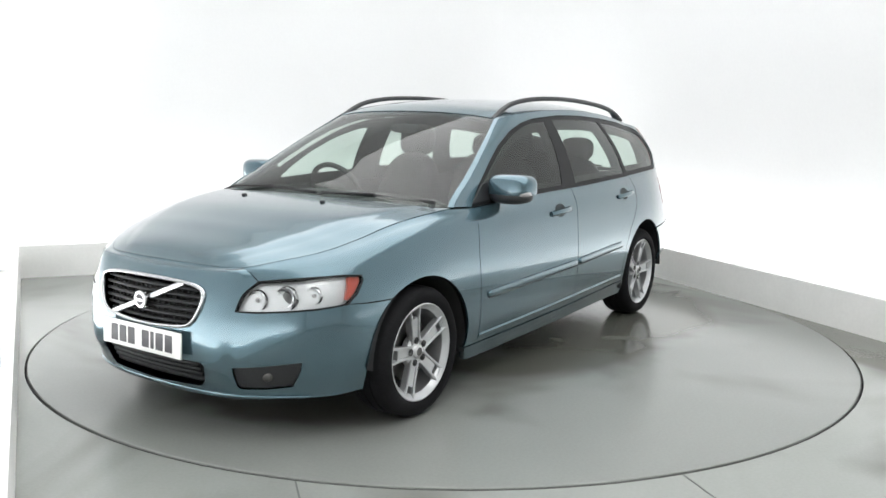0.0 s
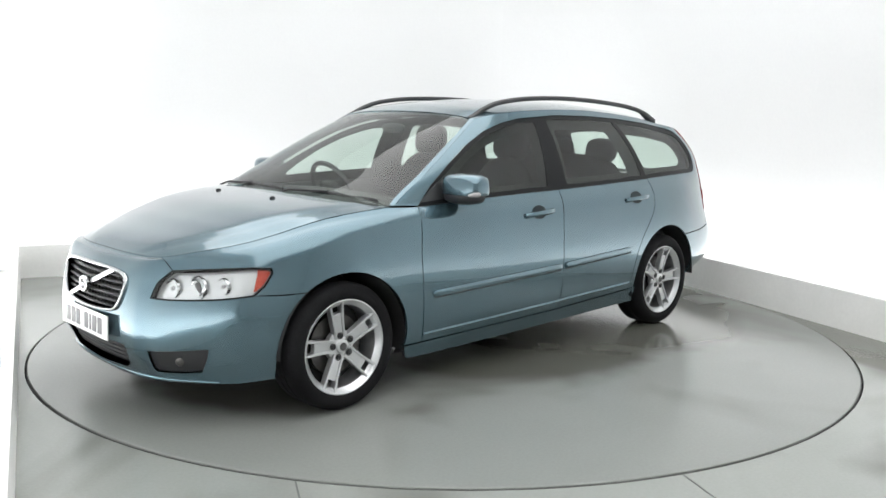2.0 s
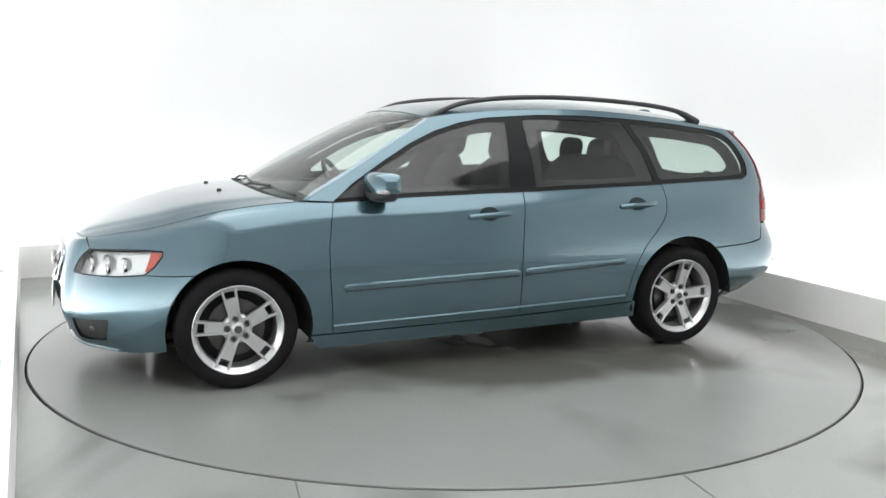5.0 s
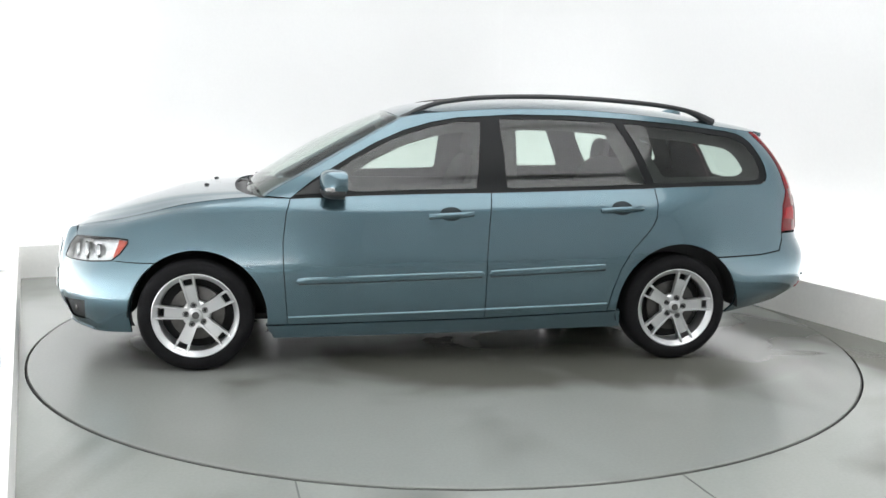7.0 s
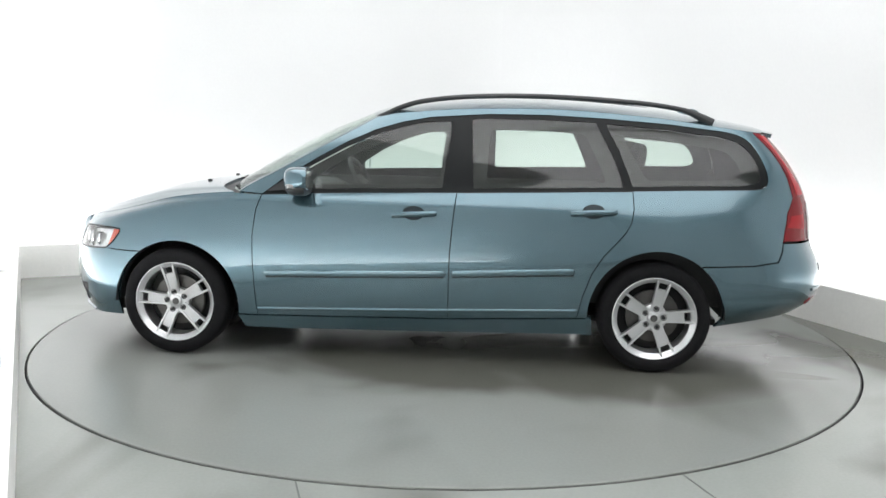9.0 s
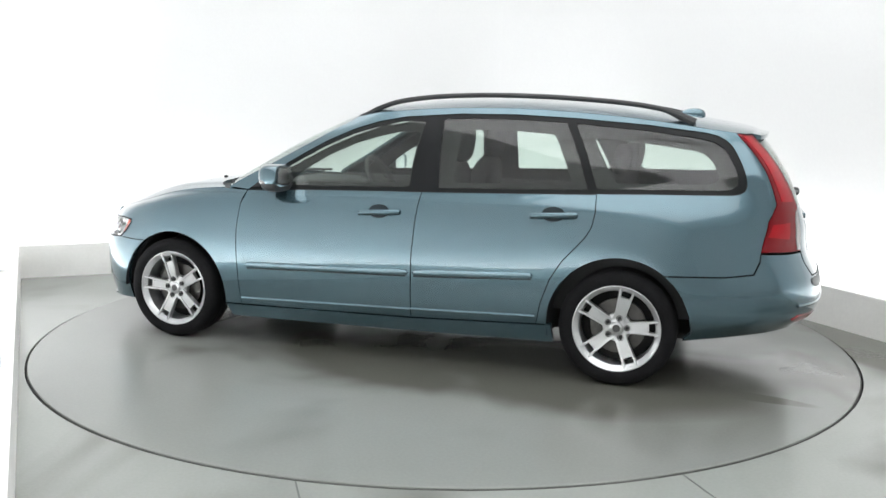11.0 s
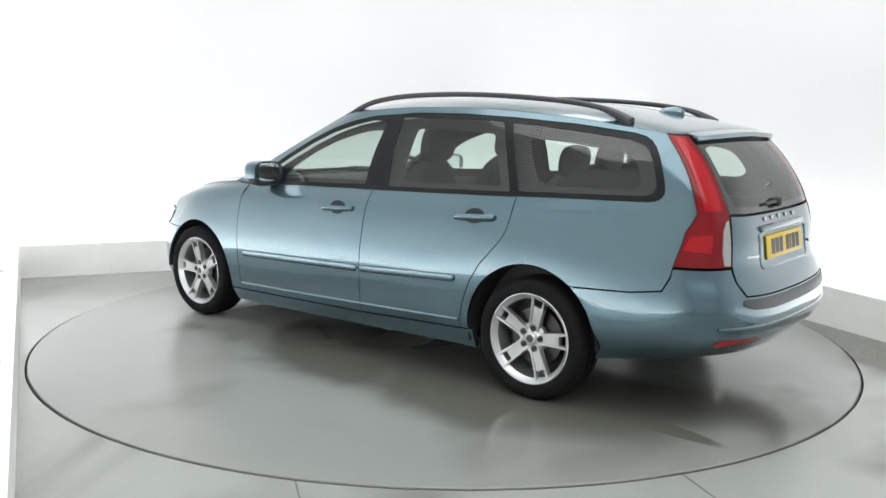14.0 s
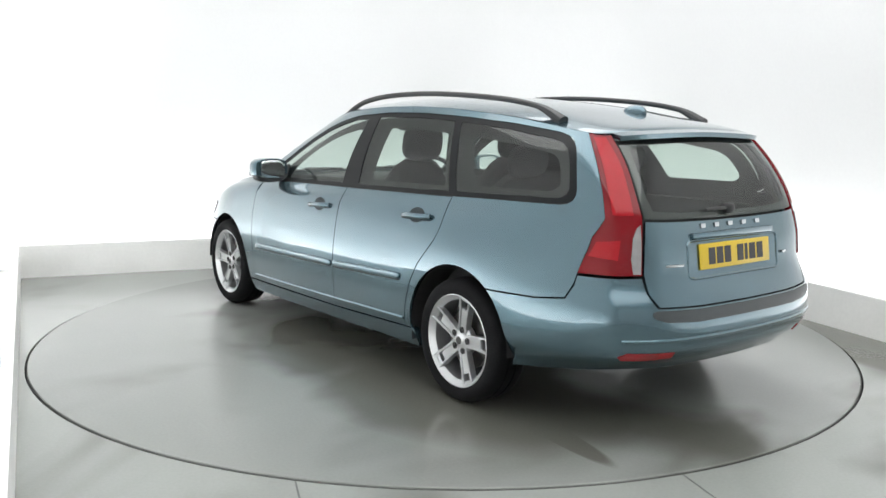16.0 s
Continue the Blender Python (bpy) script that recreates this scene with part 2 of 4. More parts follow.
ROWS = [
    # bottom edge
    ["2.14,0,0.185 2.13,0.25,0.185 2.085,0.455,0.19 1.98,0.62,0.195 1.86,0.75,0.2 1.7,0.81,0.205 1.37,0.84,0.19 0.96,0.848,0.165 0.4,0.852,0.169 -0.2,0.852,0.178 -0.8,0.85,0.190 -1.32,0.86,0.205 -1.64,0.815,0.255 -1.94,0.715,0.29 -2.12,0.61,0.315 -2.22,0.4,0.32 -2.25,0,0.32"],
    # bumper bulge
    ["2.189,0,0.35 2.171,0.25,0.35 2.14,0.45,0.35 2.03,0.625,0.345 1.89,0.765,0.345 1.7,0.85,0.35 1.37,0.893,0.35 0.96,0.893,0.33 0.4,0.9,0.33 -0.2,0.9,0.335 -0.8,0.9,0.345 -1.32,0.9,0.37 -1.68,0.882,0.385 -2.02,0.8,0.4 -2.21,0.66,0.41 -2.31,0.42,0.42 -2.34,0,0.42"],
    # widest line
    ["2.194,0,0.5 2.173,0.25,0.5 2.135,0.44,0.51 2.035,0.62,0.52 1.895,0.762,0.53 1.7,0.842,0.54 1.37,0.895,0.56 0.96,0.905,0.53 0.4,0.912,0.53 -0.2,0.914,0.54 -0.8,0.912,0.55 -1.32,0.91,0.56 -1.68,0.886,0.55 -2.045,0.805,0.555 -2.215,0.675,0.57 -2.3,0.44,0.575 -2.33,0,0.58"],
    # lower shoulder
    ["2.174,0,0.63 2.153,0.25,0.635 2.105,0.43,0.645 1.98,0.62,0.66 1.835,0.75,0.675 1.67,0.82,0.69 1.37,0.877,0.72 0.96,0.893,0.71 0.4,0.9,0.71 -0.2,0.902,0.72 -0.8,0.9,0.73 -1.32,0.9,0.74 -1.68,0.865,0.73 -2.01,0.775,0.72 -2.17,0.64,0.71 -2.24,0.43,0.71 -2.245,0,0.71"],
    # shoulder
    ["2.134,0,0.7 2.113,0.25,0.705 2.075,0.43,0.715 1.945,0.595,0.735 1.81,0.715,0.755 1.65,0.785,0.79 1.37,0.838,0.845 0.96,0.862,0.868 0.4,0.875,0.872 -0.2,0.877,0.88 -0.8,0.873,0.89 -1.32,0.858,0.9 -1.69,0.82,0.9 -2.015,0.73,0.88 -2.15,0.635,0.86 -2.22,0.44,0.85 -2.217,0,0.85"],
    # belt line and top of the wing
    ["2.098,0,0.741 2.09,0.25,0.741 2.04,0.43,0.742 1.915,0.56,0.772 1.77,0.65,0.801 1.62,0.7,0.838 1.37,0.75,0.899 1,0.8,0.938 0.4,0.82,0.955 -0.2,0.825,0.975 -0.8,0.82,0.995 -1.32,0.79,1.015 -1.69,0.755,1.03 -1.985,0.7,1.03 -2.115,0.615,1 -2.175,0.44,0.985 -2.178,0,0.975"],
    # roof edge (from the windscreen pillar backwards)
    ["0.25,0.595,1.365 0,0.615,1.402 -0.35,0.62,1.424 -0.8,0.615,1.424 -1.3,0.596,1.389 -1.63,0.575,1.347 -1.82,0.58,1.322 -1.905,0.535,1.315 -1.955,0.37,1.325 -1.97,0,1.335"],
]


def parse(row):
    return np.array([[float(k) for k in p.split(",")] for p in row[0].split()])


def build_net():
    rows = [parse(r) for r in ROWS]
    base, top = rows[5], rows[6]
    side = base[7:]
    out = list(rows[:6])
    for v in (1 / 3, 2 / 3, 1.0):
        mid = side * (1 - v) + top * v
        b = 4 * v * (1 - v)
        k = np.arange(len(side))
        mid[:, 1] += np.where(k < 7, 0.026, 0.0) * b * np.where(k == 0, 0.4, 1)
        mid[:, 0] -= np.where(k >= 6, 0.028, 0.0) * b
        full = np.zeros((17, 3))
        full[7:] = mid
        full[:7] = rows[5][:7] + (rows[5][:7] - rows[4][:7]) * (3 * v)
        full[6] = (full[6] + 2 * full[7] - full[8]) / 2
        out.append(full)
    return np.array(out)            # rows x columns x 3


NET = build_net()
NV, NU = NET.shape[0] - 1, NET.shape[1] - 1
_extra_u = np.concatenate([NET[:, 1:2] * (1, -1, 1), NET, NET[:, -2:-1] * (1, -1, 1)], 1)
_extra = np.concatenate([2 * _extra_u[:1] - _extra_u[1:2], _extra_u, 2 * _extra_u[-1:] - _extra_u[-2:-1]], 0)


def crw(f):
    return np.stack([-0.5 * f + f * f - 0.5 * f ** 3, 1 - 2.5 * f * f + 1.5 * f ** 3, 0.5 * f + 2 * f * f - 1.5 * f ** 3, -0.5 * f * f + 0.5 * f ** 3], -1)


def surf(u, v):
    """Points of the flank at the parameters u (nose 0 to tail 16) and v (sill 0 to roof edge 8)."""
    u, v = np.atleast_1d(np.asarray(u, float)), np.atleast_1d(np.asarray(v, float))
    i, j = np.clip(np.floor(u), 0, NU - 1).astype(int), np.clip(np.floor(v), 0, NV - 1).astype(int)
    wu, wv = crw(u - i), crw(v - j)
    k = np.arange(4)
    P = _extra[(j[:, None, None] + k[None, :, None]), (i[:, None, None] + k[None, None, :])]
    return np.einsum("na,nb,nabc->nc", wv, wu, P)


def normals_of(u, v, e=0.02):
    du = surf(u + e, v) - surf(u - e, v)
    dv = surf(u, v + e) - surf(u, v - e)
    n = np.cross(dv, du)
    n /= np.linalg.norm(n, axis=1)[:, None] + 1e-12
    out = surf(u, v) - np.array([0, 0, 0.6])
    flip = (n[:, 0] * out[:, 0] * 0.2 + n[:, 1] * np.maximum(out[:, 1], 0.02) + n[:, 2] * np.maximum(out[:, 2], 0) * 0.5) < 0
    n[flip] *= -1
    return n


_gu, _gv = np.meshgrid(np.linspace(0, NU, 321), np.linspace(0, NV, 161))
_gu, _gv = _gu.ravel(), _gv.ravel()
_gp = surf(_gu, _gv)
SPEC = {"s": ((0, 2), (5.0, 13.9)), "f": ((1, 2), (0.0, 6.0)), "r": ((1, 2), (11.5, 16.0))}


def invert(kind, a, b):
    """Parameters of the flank point seen at (x, z) from the side, or (y, z) from front or rear."""
    ax, (lo, hi) = SPEC[kind]
    ok = (_gu >= lo) & (_gu <= hi) & ((_gu >= 7) | (_gv <= 5.2))
    q, gu, gv = _gp[ok][:, ax], _gu[ok], _gv[ok]
    tgt = np.array([a, b])
    i = np.argmin(((q - tgt) ** 2).sum(1))
    u, v = gu[i], gv[i]
    for _ in range(12):
        e = 1e-3
        p0 = surf(u, v)[0][list(ax)]
        J = np.stack([(surf(u + e, v)[0][list(ax)] - p0) / e, (surf(u, v + e)[0][list(ax)] - p0) / e], 1)
        try:
            d = np.linalg.solve(J + 1e-9 * np.eye(2), tgt - p0)
        except np.linalg.LinAlgError:
            break
        n = np.linalg.norm(d)
        d *= min(1, 0.3 / (n + 1e-9))
        u, v = float(np.clip(u + d[0], 0, NU)), float(np.clip(v + d[1], 0, NV))
        if n < 1e-5:
            break
    return u, v


_au = np.concatenate([[0], np.cumsum(np.linalg.norm(np.diff(NET[2], axis=0), axis=1))])
_bv = np.concatenate([[0], np.cumsum(np.linalg.norm(np.diff(NET[:, 10], axis=0), axis=1))])


def to_ab(u, v):
    return np.interp(u, np.arange(NU + 1), _au), np.interp(v, np.arange(NV + 1), _bv)


def to_uv(a, b):
    return np.interp(a, _au, np.arange(NU + 1)), np.interp(b, _bv, np.arange(NV + 1))


def route(points, step=0.03):
    """A closed outline in surface metres. Points: (kind, a, b), or ("p", u, v) for parameters."""
    uv = []
    n = len(points)
    for k in range(n):
        p, q = points[k], points[(k + 1) % n]
        if p[0] == q[0] and p[0] != "p":
            m = max(1, int(math.hypot(q[1] - p[1], q[2] - p[2]) / step))
            for i in range(m):
                f = i / m
                uv.append(invert(p[0], p[1] + (q[1] - p[1]) * f, p[2] + (q[2] - p[2]) * f))
        else:
            P = p[1:] if p[0] == "p" else invert(*p)
            Q = q[1:] if q[0] == "p" else invert(*q)
            pa, qa = np.array(to_ab(*P)), np.array(to_ab(*Q))
            m = max(1, int(np.linalg.norm(qa - pa) / step))
            for i in range(m):
                uv.append((P[0] + (Q[0] - P[0]) * i / m, P[1] + (Q[1] - P[1]) * i / m))
    uv = np.array(uv)
    ab = np.stack(to_ab(uv[:, 0], uv[:, 1]), 1)
    keep = np.linalg.norm(ab - np.roll(ab, 1, 0), axis=1) > 1e-4
    return ab[keep]


def rounded(ab, times=1):
    """Chaikin rounding of a closed outline."""
    for _ in range(times):
        nxt = np.roll(ab, -1, 0)
        ab = np.stack([ab * 0.75 + nxt * 0.25, ab * 0.25 + nxt * 0.75], 1).reshape(-1, 2)
    return ab


def inset(ab, d):
    area = 0.5 * np.sum(ab[:, 0] * np.roll(ab[:, 1], -1) - np.roll(ab[:, 0], -1) * ab[:, 1])
    t = np.roll(ab, -1, 0) - np.roll(ab, 1, 0)
    t /= np.linalg.norm(t, axis=1)[:, None] + 1e-12
    n = np.stack([-t[:, 1], t[:, 0]], 1) * (1 if area > 0 else -1)
    out = ab + n * d
    out[:, 0] = np.where(ab[:, 0] < 1e-3, 0, out[:, 0])
    out[:, 0] = np.where(ab[:, 0] > _au[-1] - 1e-3, _au[-1], out[:, 0])
    return out


def inside(pts, poly):
    x, y = pts[:, 0], pts[:, 1]
    r = np.zeros(len(pts), bool)
    px, py = poly[:, 0], poly[:, 1]
    qx, qy = np.roll(px, -1), np.roll(py, -1)
    for i in range(len(poly)):
        c = (py[i] > y) != (qy[i] > y)
        with np.errstate(divide="ignore", invalid="ignore"):
            xi = (qx[i] - px[i]) * (y - py[i]) / (qy[i] - py[i]) + px[i]
        r ^= c & (x < xi)
    return r


def triangulate(outline, holes, grid):
    loops = [outline, *holes]
    verts, edges = [], []
    for lp in loops:
        s = len(verts)
        verts += [tuple(p) for p in lp]
        edges += [(s + i, s + (i + 1) % len(lp)) for i in range(len(lp))]
    lo, hi = outline.min(0), outline.max(0)
    gx, gy = np.meshgrid(np.arange(lo[0] + grid / 2, hi[0], grid), np.arange(lo[1] + grid / 2, hi[1], grid))
    g = np.stack([gx.ravel(), gy.ravel()], 1)
    if len(g):
        ok = inside(g, outline)
        for h in holes:
            ok &= ~inside(g, h)
        g = g[ok]
        bpts = np.array(verts)
        if len(g):
            dmin = np.array([np.min(((bpts - p) ** 2).sum(1)) for p in g])
            g = g[dmin > (grid * 0.35) ** 2]
        verts += [tuple(p) for p in g]
    r = delaunay_2d_cdt([Vector(p) for p in verts], edges, [], 0, 1e-6)
    V = np.array([tuple(p) for p in r[0]])
    F = np.array([f for f in r[2] if len(f) == 3])
    cen = V[F].mean(1)
    ok = inside(cen, outline)
    for h in holes:
        ok &= ~inside(cen, h)
    return V, F[ok]


def panel_data(outline, holes=(), grid=0.045, gap=0.0, depth=0.012, lift=0.0, bulge=None):
    """Vertices, faces and normals of a skin panel with folded edges."""
    if gap:
        outline = inset(outline, gap)
        holes = [inset(h, -gap) for h in holes]
    V, F = triangulate(outline, list(holes), grid)
    u, v = to_uv(V[:, 0], V[:, 1])
    N = normals_of(u, v)
    if bulge is None:
        P = surf(u, v) + N * lift
    else:
        def raised(uu, vv):
            return surf(uu, vv) + normals_of(uu, vv) * (lift + bulge(uu, vv))[:, None]
        P = raised(u, v)
        M = np.cross(raised(u, v + 0.012) - raised(u, v - 0.012), raised(u + 0.012, v) - raised(u - 0.012, v))
        M /= np.linalg.norm(M, axis=1)[:, None] + 1e-12
        N = np.where(((M * N).sum(1) < 0)[:, None], -M, M)
    P[:, 1] = np.where(V[:, 0] < 1e-3, 0, P[:, 1])
    P[:, 1] = np.where(V[:, 0] > _au[-1] - 1e-3, 0, P[:, 1])
    # orientation
    fn = np.cross(P[F[:, 1]] - P[F[:, 0]], P[F[:, 2]] - P[F[:, 0]])
    bad = (fn * N[F[:, 0]]).sum(1) < 0
    F[bad] = F[bad][:, ::-1]
    verts, norms, faces = [tuple(p) for p in P], [tuple(n) for n in N], [tuple(int(i) for i in f) for f in F]
    # folded rim
    count = {}
    for f in faces:
        for a, b in zip(f, f[1:] + f[:1]):
            count[(a, b)] = count.get((a, b), 0) + 1
    rim = [(a, b) for (a, b) in count if (b, a) not in count]
    mid = (P[:, 1] < 1e-6) & ((V[:, 0] < 1e-3) | (V[:, 0] > _au[-1] - 1e-3))
    for a, b in rim:
        if mid[a] and mid[b] or not depth:
            continue
        e = P[b] - P[a]
        sn = np.cross(e, N[a])
        sn /= np.linalg.norm(sn) + 1e-12
        s = len(verts)
        verts += [tuple(P[a]), tuple(P[b]), tuple(P[b] - N[b] * depth), tuple(P[a] - N[a] * depth)]
        norms += [tuple(sn)] * 4
        faces.append((s, s + 3, s + 2, s + 1))
    return verts, faces, norms


def smooth(x, lo, hi):
    t = np.clip((np.asarray(x, float) - lo) / (hi - lo), 0, 1)
    return t * t * (3 - 2 * t)


def nose_bulge(u, v):
    """The shield round the grille stands proud of the bumper, with a soft fold on either side."""
    edge = 1.72 + 0.10 * np.asarray(v, float)
    return 0.018 * (1 - smooth(u - edge, -0.10, 0.32)) * smooth(v, 0.2, 1.0) * (1 - smooth(v, 3.9, 4.9))


def flip_y(d):
    verts, faces, norms = d
    return [(x, -y, z) for x, y, z in verts], [tuple(reversed(f)) for f in faces], [(x, -y, z) for x, y, z in norms]


def joined(*ds):
    verts, faces, norms = [], [], []
    for v, f, n in ds:
        s = len(verts)
        verts += v
        norms += n
        faces += [tuple(i + s for i in q) for q in f]
    return verts, faces, norms


def skin(name, d, material, parent, label=""):
    verts, faces, norms = d
    me = bpy.data.meshes.new(name)
    me.from_pydata(verts, [], faces)
    me.materials.append(material)
    for p in me.polygons:
        p.use_smooth = True
    me.normals_split_custom_set_from_vertices([Vector(n).normalized() for n in norms])
    ob = new(name, me)
    ob.parent = parent
    if label:
        tagged(ob, label)
    return ob


def both(name, d, material, parent, label=""):
    return skin(name, d, material, parent, label), skin(name, flip_y(d), material, parent, label)


def central(name, d, material, parent, label=""):
    return skin(name, joined(d, flip_y(d)), material, parent, label)


def coons(left, front, back, crown, nu=28, nv=29, cut=None):
    """A crowned patch between a left edge curve (front to back), its mirror image, and front and back curves (left to right)."""
    us, vs = np.linspace(0, 1, nu), np.linspace(0, 1, nv)
    L = np.array([left(t) for t in us])
    R = L * (1, -1, 1)
    F, B = np.array([front(t) for t in vs]), np.array([back(t) for t in vs])
    P = np.zeros((nu, nv, 3))
    for i, a in enumerate(us):
        for j, b in enumerate(vs):
            lin = (1 - b) * L[i] + b * R[i] + (1 - a) * F[j] + a * B[j]
            cor = (1 - a) * ((1 - b) * L[0] + b * R[0]) + a * ((1 - b) * L[-1] + b * R[-1])
            P[i, j] = lin - cor + crown(a, b)
    return P


def grid_data(P, depth=0.012, up=(0, 0, 1)):
    nu, nv = P.shape[:2]
    du, dv = np.gradient(P, axis=0), np.gradient(P, axis=1)
    N = np.cross(du, dv)
    N /= np.linalg.norm(N, axis=2)[:, :, None] + 1e-12
    if (N.reshape(-1, 3) @ np.array(up)).mean() < 0:
        N = -N
    verts, norms = [tuple(p) for p in P.reshape(-1, 3)], [tuple(n) for n in N.reshape(-1, 3)]
    faces = []
    for i in range(nu - 1):
        for j in range(nv - 1):
            f = (i * nv + j, i * nv + j + 1, (i + 1) * nv + j + 1, (i + 1) * nv + j)
            q = [np.array(verts[k]) for k in f]
            if np.dot(np.cross(q[1] - q[0], q[2] - q[0]), N[i, j]) < 0:
                f = f[::-1]
            faces.append(f)
    edge = [(i, 0) for i in range(nu)] + [(nu - 1, j) for j in range(1, nv)] + [(i, nv - 1) for i in range(nu - 2, -1, -1)] + [(0, j) for j in range(nv - 2, 0, -1)]
    c = P.reshape(-1, 3).mean(0)
    for k in range(len(edge)):
        a, b = edge[k], edge[(k + 1) % len(edge)]
        pa, pb, na, nb = P[a], P[b], N[a], N[b]
        sn = np.cross(pb - pa, na)
        if np.dot(sn, (pa + pb) / 2 - c) < 0:
            sn = -sn
        sn /= np.linalg.norm(sn) + 1e-12
        s = len(verts)
        verts += [tuple(pa), tuple(pb), tuple(pb - nb * depth), tuple(pa - na * depth)]
        norms += [tuple(sn)] * 4
        f = (s, s + 1, s + 2, s + 3)
        if np.dot(np.cross(pb - pa, -nb), sn) < 0:
            f = f[::-1]
        faces.append(f)
    return verts, faces, norms


def net_curve(pts):
    """Smooth curve through points, by t from 0 to 1."""
    pts = np.array(pts, float)
    ext = np.concatenate([2 * pts[:1] - pts[1:2], pts, 2 * pts[-1:] - pts[-2:-1]])

    def at(t):
        s = min(max(t, 0), 1) * (len(pts) - 1)
        i = min(int(s), len(pts) - 2)
        return crw(np.array(s - i)) @ ext[i:i + 4]
    return at


def disc_arc(cx, cz, r, a0, a1, n=18):
    return [("s", cx + r * math.cos(radians(a0 + (a1 - a0) * i / n)), cz + r * math.sin(radians(a0 + (a1 - a0) * i / n))) for i in range(n + 1)]
# ---------------------------------------------------------------- car materials
def paint_material():
    mt = material("paint", (0.082, 0.149, 0.182), 0.235, metal=0.72, coat=1.0, stain=0.02, stain_scale=2.5)
    mt.node_tree.nodes["Principled BSDF"].inputs["Coat IOR"].default_value = 1.56
    return mt


def glass_material(name, tint, gloss=(1, 1, 1), ior=1.5, rough=0.0):
    mt = bpy.data.materials.new(name)
    mt.use_nodes = True
    nt = mt.node_tree
    nt.nodes.remove(nt.nodes["Principled BSDF"])
    tr, gl, mx, lw, pw, ma = (nt.nodes.new(k) for k in ("ShaderNodeBsdfTransparent", "ShaderNodeBsdfGlossy", "ShaderNodeMixShader", "ShaderNodeLayerWeight", "ShaderNodeMath", "ShaderNodeMath"))
    tr.inputs["Color"].default_value = (*tint, 1)
    gl.inputs["Color"].default_value, gl.inputs["Roughness"].default_value = (*gloss, 1), rough
    f0 = ((ior - 1) / (ior + 1)) ** 2 * 1.8
    lw.inputs["Blend"].default_value = 0.5
    pw.operation, ma.operation = "POWER", "MULTIPLY_ADD"
    pw.inputs[1].default_value, ma.inputs[1].default_value, ma.inputs[2].default_value = 5.0, 1 - f0, f0
    nt.links.new(lw.outputs["Facing"], pw.inputs[0])
    nt.links.new(pw.outputs[0], ma.inputs[0])
    nt.links.new(ma.outputs[0], mx.inputs[0])
    nt.links.new(tr.outputs[0], mx.inputs[1])
    nt.links.new(gl.outputs[0], mx.inputs[2])
    nt.links.new(mx.outputs[0], nt.nodes["Material Output"].inputs["Surface"])
    MAT[name] = mt
    return mt


paint_material()
material("black_plastic", (0.022, 0.023, 0.025), 0.45, grain=0.1, grain_scale=300, stain=0.1, bump=0.15, bump_scale=400)
material("bumper_plastic", (0.048, 0.056, 0.060), 0.42, grain=0.1, grain_scale=200, stain=0.1)
material("black_gloss", (0.010, 0.011, 0.012), 0.36, stain=0.1, spec=0.15)
material("recess_shade", (0.012, 0.022, 0.027), 0.35, metal=0.4, stain=0.1)
material("dark_liner", (0.012, 0.012, 0.013), 0.8, stain=0.2, stain_scale=5)
material("rubber", (0.010, 0.010, 0.011), 0.82, spec=0.13, grain=0.15, grain_scale=120, stain=0.2, stain_scale=8, bump=0.2, bump_scale=250)
material("alloy", (0.62, 0.63, 0.64), 0.30, metal=0.8, grain=0.03, grain_scale=300, stain=0.05, stain_scale=9)
material("dark_metal", (0.10, 0.10, 0.10), 0.45, metal=0.8, stain=0.2, stain_scale=12)
material("brake_steel", (0.10, 0.097, 0.094), 0.4, metal=0.85, stain=0.15, stain_scale=20)
material("chrome", (0.58, 0.59, 0.60), 0.16, metal=1.0, stain=0.02)
material("reflector", (0.76, 0.77, 0.78), 0.20, metal=0.62, stain=0.05, stain_scale=25, bump=0.3, bump_scale=140)
material("amber", (0.42, 0.06, 0.035), 0.2, stain=0.1, stain_scale=40, coat=0.6)
material("red_lens", (0.17, 0.003, 0.007), 0.10, stain=0.10, stain_scale=5, spec=0.4)
material("bright_red_lens", (0.34, 0.005, 0.011), 0.10, stain=0.08, stain_scale=6, spec=0.4)
material("dark_red_lens", (0.28, 0.008, 0.012), 0.2, stain=0.15, stain_scale=14, coat=1.0)
material("clear_lens", (0.34, 0.33, 0.33), 0.2, metal=0.5, stain=0.08, stain_scale=30, coat=1.0)
material("plate_white", (0.78, 0.78, 0.76), 0.35, stain=0.03)
material("plate_yellow", (0.66, 0.47, 0.03), 0.35, stain=0.03)
material("plate_ink", (0.02, 0.02, 0.025), 0.4)
material("seat_cloth", (0.015, 0.0155, 0.0165), 0.9, grain=0.12, grain_scale=90, stain=0.12, stain_scale=6, bump=0.1, bump_scale=120)
material("cabin_plastic", (0.026, 0.027, 0.028), 0.6, grain=0.1, grain_scale=200, stain=0.1)
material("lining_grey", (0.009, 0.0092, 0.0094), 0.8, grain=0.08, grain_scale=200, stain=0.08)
material("headliner", (0.17, 0.17, 0.165), 0.95, grain=0.05, grain_scale=200, stain=0.04)
material("mirror_glass", (0.85, 0.87, 0.88), 0.02, metal=1.0)
glass_material("window_glass", (0.74, 0.82, 0.775), (1, 1, 1), 1.43)
glass_material("rear_glass", (0.72, 0.80, 0.755), (1, 1, 1), 1.5)
glass_material("lamp_cover", (0.95, 0.96, 0.96), (1, 1, 1), 1.35)

# ---------------------------------------------------------------- the car
car = new("estate_car")
tagged(car, "blue-green metallic estate car with black roof rails on the turntable", "car")
ARCH_F, ARCH_R = (1.352, 0.297, 0.36), (-1.328, 0.312, 0.366)


def P(*pts):
    return [("p", *q) for q in pts]


